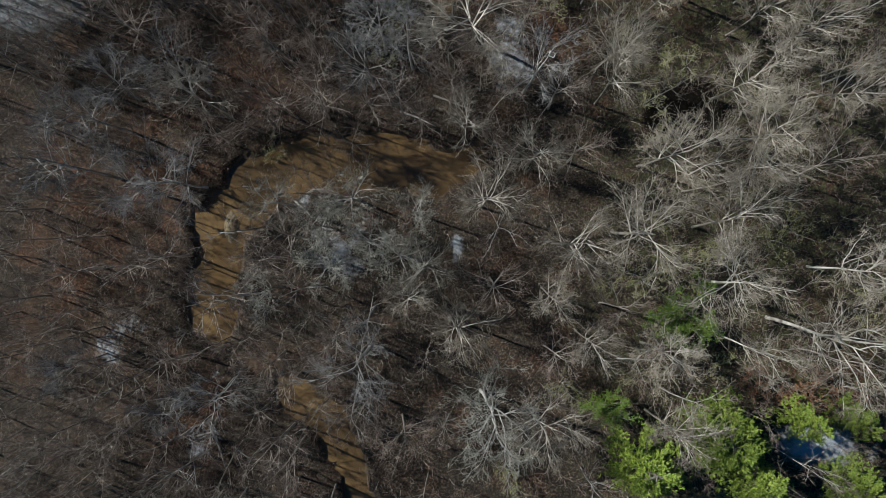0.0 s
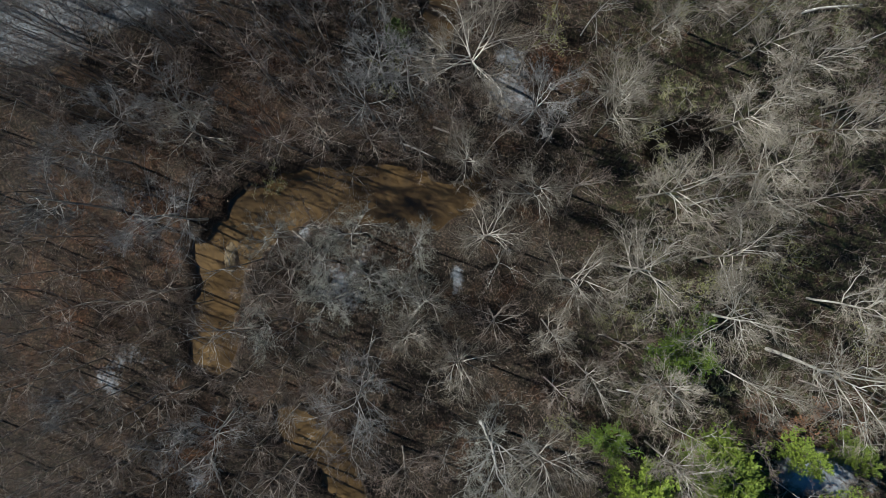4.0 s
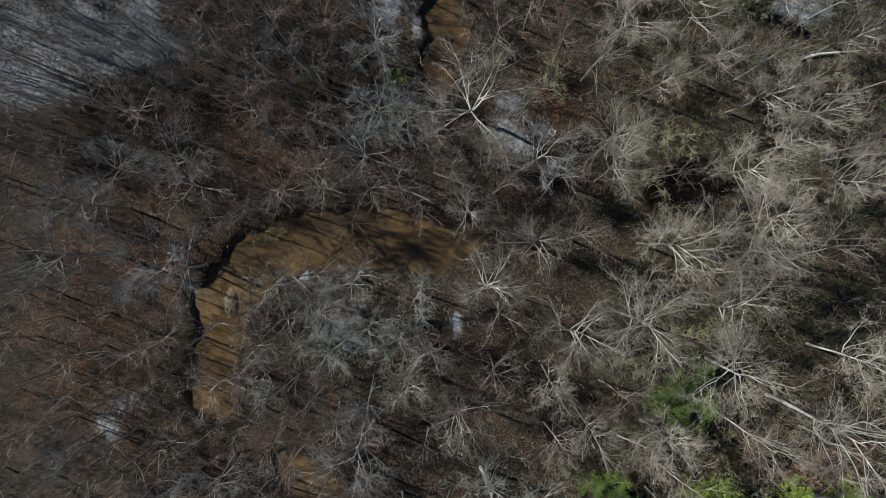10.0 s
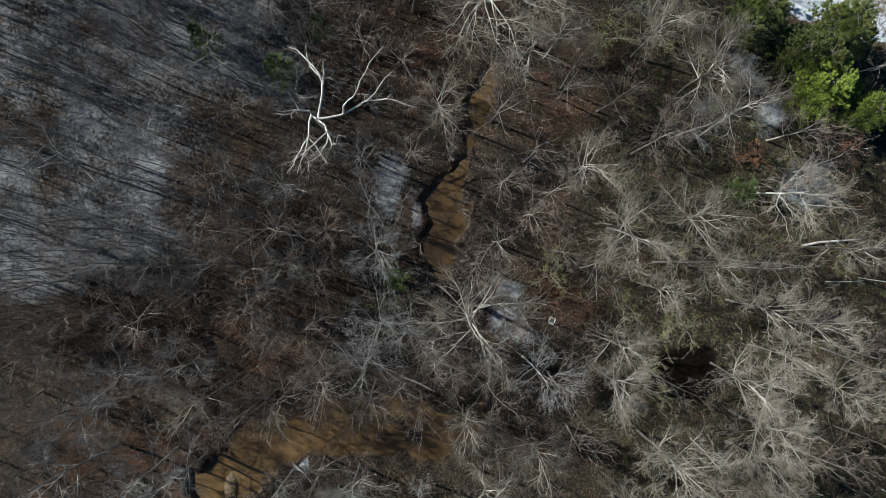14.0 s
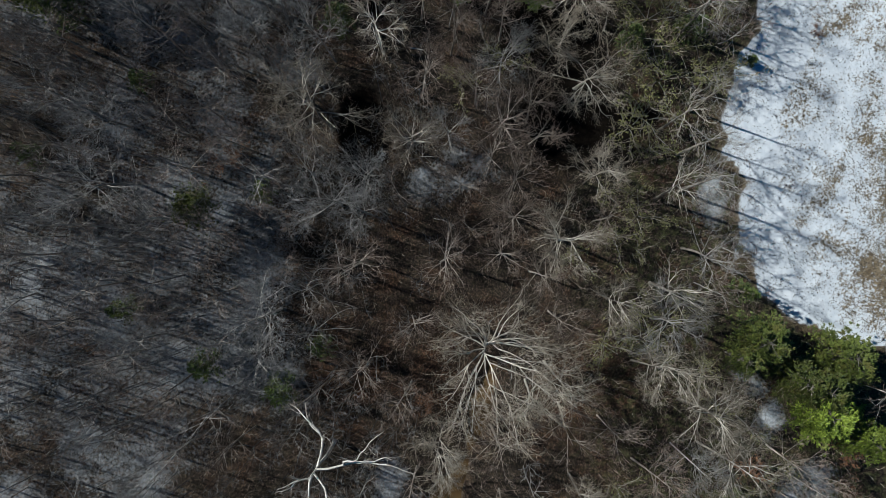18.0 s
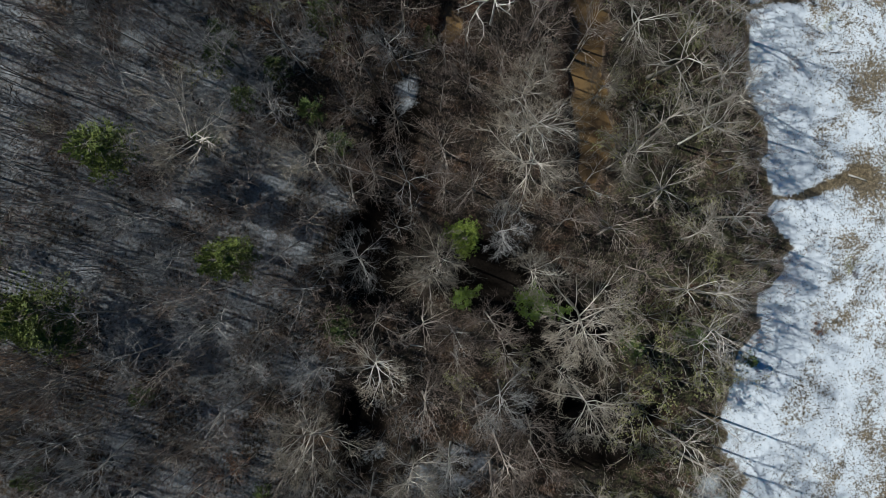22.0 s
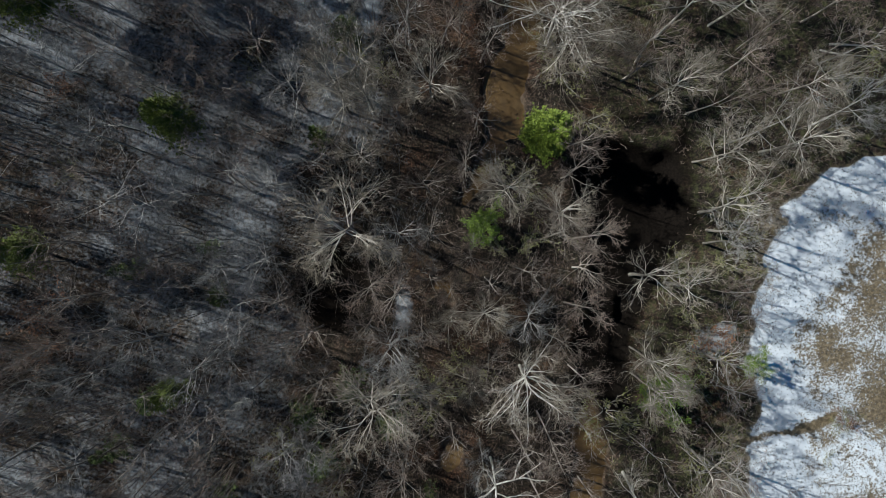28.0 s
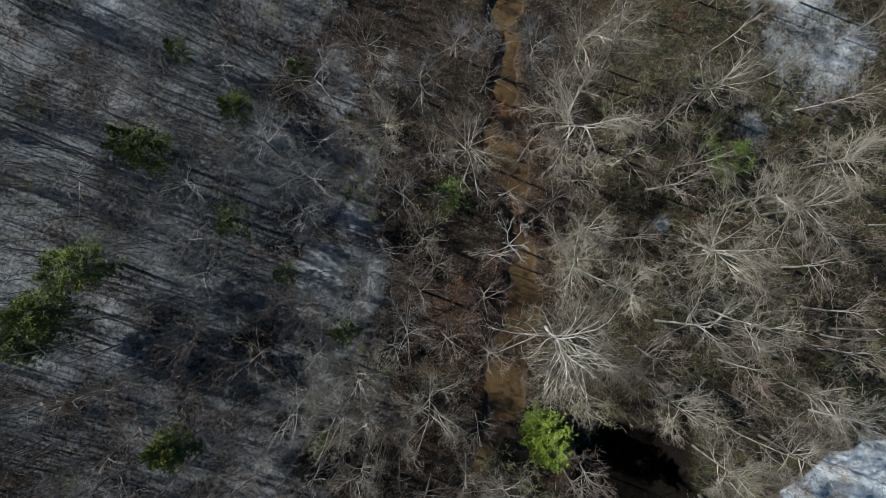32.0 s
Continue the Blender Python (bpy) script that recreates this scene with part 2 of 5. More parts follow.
def ground_height(x, y):
    d = off_river(x, y)
    z = 0.22 * wobble(x, y, 7.0, 0.2) + 0.07 * wobble(x, y, 1.4, 0.9)
    z = z * soft_step(d, -1, 4) - 1.9 * soft_step(-d, -1.3, 1.2)
    # the ground climbs to a hill in the west
    steep = np.interp(y, [20, 45, 100, 165, 210, 260], [0.0, 0.15, 0.16, 0.17, 0.25, 0.25])
    up = np.clip(-13 - x + 2 * wobble(x, y, 8, 1.9), 0, 80)
    z = z + steep * (np.sqrt(up * up + 36) - 6)
    # hollows sunk into the ground for the shade they give
    for hx, hy, rx, ry, deep_by in SHADE_HOLLOWS:
        z = z - deep_by * soft_step(1.25 - np.hypot((x - hx) / rx, (y - hy) / ry) + 0.2 * wobble(x, y, 3, hx), 0, 0.75) * soft_step(d, 2, 4.5)
    bar = np.exp(-(((x + 30.4) / 1.4) ** 2 + ((y - 3.2) / 3.4) ** 2))
    return z + 1.75 * bar * (d < 0)


def build_ground():
    inner = np.arange(-72, 72.1, 0.8)
    xs = np.r_[-2600, -1200, -500, -320, -240, np.arange(-196, -73, 5), inner, np.arange(76, 199, 5), 240, 320, 500, 1200, 2600]
    inner = np.arange(-52, 282, 0.8)
    ys = np.r_[-2600, -1200, -500, -220, -120, -80, -62, inner, 292, 310, 350, 450, 700, 1400, 2800]
    x, y = np.meshgrid(xs, ys)
    z = ground_height(x, y)
    nx, ny = len(xs), len(ys)
    idx = np.arange(nx * ny).reshape(ny, nx)
    faces = np.stack([idx[:-1, :-1], idx[:-1, 1:], idx[1:, 1:], idx[1:, :-1]], -1).reshape(-1, 4)
    me = bpy.data.meshes.new("ground")
    me.from_pydata(np.stack([x, y, z], -1).reshape(-1, 3), [], faces.tolist())
    d, f = off_river(x, y), in_field(x, y)
    d = np.where(np.abs(x) > 90, 9.0, d)
    field = soft_step(f, -0.6, 1.2)
    west = soft_step(np.interp(y, [p[0] for p in SNOW_EDGE], [p[1] for p in SNOW_EDGE]) - x + 8 * wobble(x, y, 9, 0.5) + 3 * wobble(x, y, 2.5, 1.5), -14, 14)
    snow = west * (np.interp(y, [30, 62, 85, 170, 205], [0.5, 0.47, 0.43, 0.445, 0.445]) + 0.045 * wobble(x, y, 4, 2.2))
    # barer stretches of the slope
    for px, py, rx, ry in ((-55, 98, 14, 14), (-52, 168, 15, 11), (-52, 52, 16, 13), (-58, 190, 12, 9), (-20, 178, 9, 12)):
        snow = snow - 0.09 * west * np.exp(-((x - px) / rx) ** 2 - ((y - py) / ry) ** 2)
    for px, py, rx, ry, much in PATCHES:
        snow = np.maximum(snow, (0.3 + 0.32 * much) * np.exp(-0.5 * ((x - px) / rx) ** 2 - 0.5 * ((y - py) / ry) ** 2) * (1 + 0.2 * wobble(x, y, 1.3, px) + 0.22 * wobble(x, y, 4.2, py)))
    straw = 0 * x
    for px, py, r, much in STRAW:
        straw = np.maximum(straw, much * np.exp(-((x - px) ** 2 + (y - py) ** 2) / r ** 2))
    ditch = np.exp(-((y - 130 - 0.35 * (x - 47) - 0.6 * wobble(x, y, 4, 0.1)) / 0.6) ** 2) * (x < 60) + np.exp(-((y - 158.2 - 0.26 * (x - 46.6) - 0.3 * wobble(x, y, 3, 0.1)) / 0.55) ** 2) * (x < 55.5)
    straw = straw * field
    snow = np.maximum(snow * (1 - field), field * (0.553 - 0.11 * straw - 0.3 * np.clip(ditch, 0, 1) + 0.05 * wobble(x, y, 3, 1.1) + 0.14 * np.exp(-((f - 3) / 4) ** 2)))
    snow *= soft_step(d, 0.1, 0.9)
    mud = soft_step(-d, -0.5, 0.3)
    rust = 0 * x
    for px, py, r in ((-45, 8, 13), (-52, -4, 9), (-40, 20, 10), (58, -17, 8), (-25, 27, 9), (-36, -24, 7), (16, 31, 5), (5, 212, 6), (36, 165, 6), (30, 100, 6), (-3, 66, 8), (20, 60, 8), (3, 172, 4), (1, 155, 4), (19, 149, 5), (8, 241, 6), (11, 220, 5), (62, 74, 6), (-14, 62, 6)):
        rust = np.maximum(rust, np.exp(-((x - px) ** 2 + (y - py) ** 2) / r ** 2) * (0.6 + 0.5 * wobble(x, y, 2, 0.8)))
    rust = np.clip(rust, 0, 1)
    # mask for the painted shade, spread a little past each hollow
    shadowed = 0 * x
    for hx, hy, rx, ry, _ in SHADE_HOLLOWS:
        shadowed = np.maximum(shadowed, soft_step(1.42 - np.hypot((x - hx) / rx, (y - hy) / ry) + 0.3 * wobble(x, y, 3, hx), 0, 0.36))
    moss = (1 - field) * 0.75 * np.clip(soft_step(x, 14, 34) + 0.15, 0, 1) * soft_step(d, 0, 2)
    for name, value in (("snow", snow), ("grass", np.maximum(field * 0.9, np.exp(-(((x + 30.6) / 1.2) ** 2 + ((y - 3.2) / 3.4) ** 2)))), ("mud", mud), ("moss", moss), ("rust", rust), ("shadowed", shadowed)):
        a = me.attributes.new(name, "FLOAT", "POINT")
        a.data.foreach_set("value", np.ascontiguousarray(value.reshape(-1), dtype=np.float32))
    me.polygons.foreach_set("use_smooth", np.ones(len(me.polygons), dtype=bool))
    me.materials.append(GROUND)
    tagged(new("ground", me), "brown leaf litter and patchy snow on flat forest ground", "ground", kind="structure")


build_ground()


def build_water():
    xs, ys = np.linspace(-60, 44, 53), np.linspace(-90, 340, 216)
    x, y = np.meshgrid(xs, ys)
    idx = np.arange(x.size).reshape(x.shape)
    faces = np.stack([idx[:-1, :-1], idx[:-1, 1:], idx[1:, 1:], idx[1:, :-1]], -1).reshape(-1, 4)
    near = (off_river(x, y) < 0.8).reshape(-1)
    faces = faces[near[faces].any(1)]
    me = bpy.data.meshes.new("water")
    me.from_pydata(np.stack([x, y, np.full_like(x, -0.85)], -1).reshape(-1, 3), [], faces.tolist())
    me.materials.append(WATER)
    tagged(new("water", me), "muddy brown water of a winding forest stream", "stream", kind="structure")


build_water()


# ---- trees ----
def mesh_of(name, chunks, material, smooth=True):
    """One mesh from (points, faces) chunks."""
    verts, faces, base = [], [], 0
    for v, f in chunks:
        verts.append(np.asarray(v, float).reshape(-1, 3))
        faces += [tuple(int(i) + base for i in face) for face in f]
        base += len(verts[-1])
    me = bpy.data.meshes.new(name)
    me.from_pydata(np.concatenate(verts), [], faces)
    if smooth:
        me.polygons.foreach_set("use_smooth", np.ones(len(me.polygons), dtype=bool))
    me.materials.append(material)
    return me


def part(name, me, parent, label=""):
    ob = new(name, me)
    ob.parent = parent
    return tagged(ob, label) if label else ob


def side_ways(d):
    """Two unit vectors across each direction."""
    d = np.asarray(d, float)
    ref = np.where(np.abs(d[..., 2:3]) < 0.9, [0.0, 0, 1], [1.0, 0, 0])
    a = np.cross(d, ref)
    a /= np.linalg.norm(a, axis=-1, keepdims=True) + 1e-9
    return a, np.cross(d, a)


def tube(points, radii, sides):
    """A tapering tube through points, closed to a tip at its end."""
    p, r = np.asarray(points, float), np.asarray(radii, float)
    d = np.gradient(p, axis=0)
    d /= np.linalg.norm(d, axis=1, keepdims=True) + 1e-9
    a, b = side_ways(d)
    ang = np.arange(sides) * 2 * np.pi / sides
    ring = p[:, None] + r[:, None, None] * (np.cos(ang)[None, :, None] * a[:, None] + np.sin(ang)[None, :, None] * b[:, None])
    faces = []
    for i in range(len(p) - 1):
        for k in range(sides):
            k2 = (k + 1) % sides
            faces.append((i * sides + k, i * sides + k2, (i + 1) * sides + k2, (i + 1) * sides + k))
    n = len(p) - 1
    faces.append(tuple(n * sides + k for k in range(sides)))
    return ring.reshape(-1, 3), faces


def cones(p, d, length, radius, sides=3):
    """Many fine twigs at once: three-sided, or folded in two for the finest."""
    a, b = side_ways(d)
    ang = np.arange(3) * 2 * np.pi / 3
    ring = p[:, None] + np.asarray(radius).reshape(-1, 1, 1) * (np.cos(ang)[None, :, None] * a[:, None] + np.sin(ang)[None, :, None] * b[:, None])
    v = np.concatenate([ring, (p + d * np.asarray(length).reshape(-1, 1))[:, None]], 1).reshape(-1, 3)
    n = np.arange(len(p))[:, None] * 4
    f = np.concatenate([n + [0, 1, 3], n + [1, 2, 3], n + [2, 0, 3]][:sides])
    return v, f


def unit(v):
    return v / (np.linalg.norm(v, axis=-1, keepdims=True) + 1e-9)


def limb_line(rng, start, way, length, steps, crook, lift):
    """A limb that wanders and bends up."""
    pts, d = [np.array(start, float)], unit(np.array(way, float))
    for _ in range(steps):
        d = unit(d + rng.normal(0, crook, 3) + np.array([0, 0, lift]))
        pts.append(pts[-1] + d * length / steps)
    return np.array(pts)


def along(line, f):
    """The place and direction at the fraction f of a line."""
    s = f * (len(line) - 1)
    i = min(int(s), len(line) - 2)
    return line[i] + (line[i + 1] - line[i]) * (s - i), unit(line[i + 1] - line[i])


def bare_tree(name, seed, wood, twig, height=20.0, reach=5.0, fork=0.5, limbs=6, forks=2, branches=5, sprays=4, twigs=2,
              girth=0.19, crook=0.09, thick=1.0, lean=0.04, split=True, spread=0.75, angles=None, deep=False, steps=5, bushy=1.0, late=0.0):
    """A leafless broadleaf tree: a trunk, its forking limbs with their branches, and the fine twigs of the crown."""
    rng = np.random.default_rng(seed)
    root = new(name)
    trunk = limb_line(rng, (0, 0, -0.4), (rng.normal(0, lean), rng.normal(0, lean), 1), height * 0.8, 8, 0.035, 0.06)
    radii = girth * (1 - np.linspace(0, 1, 9) ** 1.3 * 0.86)
    radii[0] *= 1.2
    trunk_chunk = [tube(trunk, radii, 6)]
    fine = []
    turn = rng.uniform(0, 6.28)
    limbs = len(angles) if angles else limbs
    for n in range(limbs):
        top = (n + 0.6 * rng.random()) / limbs
        p, _ = along(trunk, fork + (0.97 - fork) * top)
        turn += 2.4 + rng.normal(0, 0.5)
        up = 0.45 + 0.8 * top + rng.normal(0, 0.15)
        far = reach * (1.1 - 0.3 * top) * rng.uniform(0.8, 1.25)
        if angles:
            turn, far, up = radians(angles[n][0]), angles[n][1], (0.55 if bushy == 1.0 else 0.3) + rng.normal(0, 0.08)
        length = far * math.hypot(1, 0.6 * up)
        r0 = girth * 0.4 * (1.1 - 0.4 * top) * thick
        line = limb_line(rng, p, (math.cos(turn), math.sin(turn), up), length, steps, crook, 0.03)
        lines = [(line, length, r0)]
        for k in range(forks):
            g = rng.uniform(0.04, 0.4) + late
            q, d = along(line, g)
            swing = (1 if k % 2 else -1) * rng.uniform(0.35, 0.8)
            c, s = math.cos(swing), math.sin(swing)
            way = np.array([d[0] * c - d[1] * s, d[0] * s + d[1] * c, d[2] + rng.normal(0.1, 0.25)])
            l2 = length * (1 - g) * rng.uniform(0.75, 1.1)
            lines.append((limb_line(rng, q, way, l2, steps, crook, 0.03), l2, r0 * 0.72))
        chunks = []
        for line, length, r in lines:
            chunk = []
            chunks.append(chunk)
            chunk.append(tube(line, r * (1 - np.linspace(0, 1, steps + 1) * 0.84), 4))
            for k in range(branches):
                g = 0.25 + 0.72 * (k + rng.random()) / branches
                q, d = along(line, min(g, 0.99))
                bl = bushy * length * (0.66 - 0.36 * g) * rng.uniform(0.7, 1.25)
                bline = limb_line(rng, q, unit(d + spread * unit(rng.normal(0, 1, 3)) + [0, 0, 0.08]), bl, 3, crook * 2.2, 0.04)
                chunk.append(tube(bline, max(r * 0.29 * (1.15 - 0.6 * g), 0.024) * np.array([1, 0.75, 0.5, 0.22]), 3))
                s = np.array([along(bline, min(v, 0.99)) for v in rng.uniform(0.1, 1.0, sprays)])
                sp, sd = s[:, 0], unit(s[:, 1] + 0.85 * unit(rng.normal(0, 1, (sprays, 3))) + [0, 0, 0.06])
                sl = bl * rng.uniform(0.4, 0.75, sprays)
                fine.append((sp, sd, sl, np.full(sprays, 0.019 if twigs > 3 else 0.024)))
                e = np.repeat(np.arange(sprays), twigs)
                tp = sp[e] + sd[e] * sl[e][:, None] * rng.uniform(0.15, 0.9, len(e))[:, None]
                td = unit(sd[e] + 0.95 * unit(rng.normal(0, 1, (len(e), 3))) + [0, 0, 0.05])
                fine.append((tp, td, sl[e] * rng.uniform(0.45, 0.85, len(e)), np.full(len(e), 0.016 if twigs > 3 else 0.02)))
        if deep:
            limb = part("limb", mesh_of("limb", chunks[0], wood), root)
            for chunk in chunks[1:]:
                part("branch", mesh_of("branch", chunk, wood), limb)
        elif split:
            part("limb", mesh_of("limb", sum(chunks, []), wood), root)
        else:
            trunk_chunk += sum(chunks, [])
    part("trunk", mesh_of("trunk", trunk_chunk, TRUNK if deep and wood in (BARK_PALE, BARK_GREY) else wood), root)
    p, d, l, r = (np.concatenate([f[i] for f in fine]) for i in range(4))
    part("crown", mesh_of("crown", [cones(p, d, l, r, 2)], twig, False), root)
    return root


def tufts(rng, p, d, size, blades, wide=0.3):
    """Small leafy sprays: narrow folded blades that spread from each place."""
    e = np.repeat(np.arange(len(p)), blades)
    dirs = unit(np.asarray(d)[e] + 0.9 * unit(rng.normal(0, 1, (len(e), 3))))
    a, b = side_ways(dirs)
    s = np.asarray(size)[e][:, None] * rng.uniform(0.7, 1.25, (len(e), 1))
    base = np.asarray(p)[e]
    v = np.stack([base, base + dirs * s * 0.55 + a * s * wide, base + dirs * s + b * s * 0.1, base + dirs * s * 0.55 - a * s * wide + b * s * 0.16], 1).reshape(-1, 3)
    n = np.arange(len(e))[:, None] * 4
    return v, np.concatenate([n + [0, 1, 2], n + [0, 2, 3]])


def conifer(name, seed, needles, height=14.0, reach=3.4, whorls=9, boughs=7, per=14, size=0.5, blades=4, low=0.3, point=0.8):
    """A pine or cedar: a trunk, whorls of boughs, and tufts of needles on them."""
    rng = np.random.default_rng(seed)
    root = new(name)
    trunk = limb_line(rng, (0, 0, -0.3), (rng.normal(0, 0.03), rng.normal(0, 0.03), 1), height * 0.97, 7, 0.02, 0.04)
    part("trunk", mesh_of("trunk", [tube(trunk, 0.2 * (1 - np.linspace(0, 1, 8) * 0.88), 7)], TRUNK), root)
    wood, spots, ways = [], [], []
    for w in range(whorls):
        f = low + (0.98 - low) * w / (whorls - 1)
        p, _ = along(trunk, f)
        far = reach * (1 - point * ((f - low) / (1 - low)) ** 1.4)
        start = rng.uniform(0, 6.28)
        for k in range(boughs):
            a = start + 6.283 * k / boughs + rng.normal(0, 0.25)
            l = far * rng.uniform(0.65, 1.15)
            line = limb_line(rng, p, (math.cos(a), math.sin(a), rng.uniform(0.05, 0.45)), l, 4, 0.12, 0.07)
            wood.append(tube(line, 0.05 * (1 - np.linspace(0, 1, 5) * 0.8), 3))
            for _ in range(per):
                q, d = along(line, min(0.99, 0.25 + 0.75 * rng.random() ** 0.7))
                spots.append(q + rng.normal(0, 0.1 * l, 3) * [1, 1, 0.5])
                ways.append(unit(d + [0, 0, 0.35]))
    tagged(part("bough", mesh_of("bough", wood, TRUNK), root), kind="stuff")
    n = len(spots)
    part("crown", mesh_of("crown", [tufts(rng, np.array(spots), np.array(ways), np.full(n, size), blades, 0.13)], needles, False), root)
    return root


def bush(name, seed, wood, twig, height=3.2, reach=1.7, stems=6, sprays=7, twigs=2, leaves=None, size=0.22, count=0):
    """A thicket plant: thin stems from one foot, with twigs, and leaves if it keeps them."""
    rng = np.random.default_rng(seed)
    root = new(name)
    chunk, fine, spots, ways = [], [], [], []
    for n in range(stems):
        a = 6.283 * n / stems + rng.normal(0, 0.4)
        l = height * rng.uniform(0.7, 1.1)
        line = limb_line(rng, (0.1 * math.cos(a), 0.1 * math.sin(a), -0.15), (reach / height * math.cos(a), reach / height * math.sin(a), 1), l, 4, 0.13, 0.02)
        chunk.append(tube(line, 0.035 * (1 - np.linspace(0, 1, 5) * 0.7), 3))
        s = np.array([along(line, v) for v in rng.uniform(0.25, 0.99, sprays)])
        sp, sd = s[:, 0], unit(s[:, 1] + 0.9 * unit(rng.normal(0, 1, (sprays, 3))))
        sl = l * rng.uniform(0.2, 0.42, sprays)
        fine.append((sp, sd, sl, np.full(sprays, 0.03)))
        e = np.repeat(np.arange(sprays), twigs)
        tp = sp[e] + sd[e] * sl[e][:, None] * rng.uniform(0.2, 0.95, len(e))[:, None]
        fine.append((tp, unit(sd[e] + 0.8 * unit(rng.normal(0, 1, (len(e), 3)))), sl[e] * 0.55, np.full(len(e), 0.022)))
        if leaves:
            k = rng.integers(0, len(tp), count)
            spots.append(tp[k] + rng.normal(0, 0.2, (count, 3)))
            ways.append(unit(rng.normal(0, 1, (count, 3)) + [0, 0, 0.8]))
    tagged(part("stem", mesh_of("stem", chunk, wood), root), kind="stuff")
    p, d, l, r = (np.concatenate([f[i] for f in fine]) for i in range(4))
    part("crown", mesh_of("crown", [cones(p, d, l, r)], twig, False), root)
    if leaves:
        p, d = np.concatenate(spots), np.concatenate(ways)
        part("foliage", mesh_of("foliage", [tufts(rng, p, d, np.full(len(p), size), 2)], leaves, False), root)
    return root


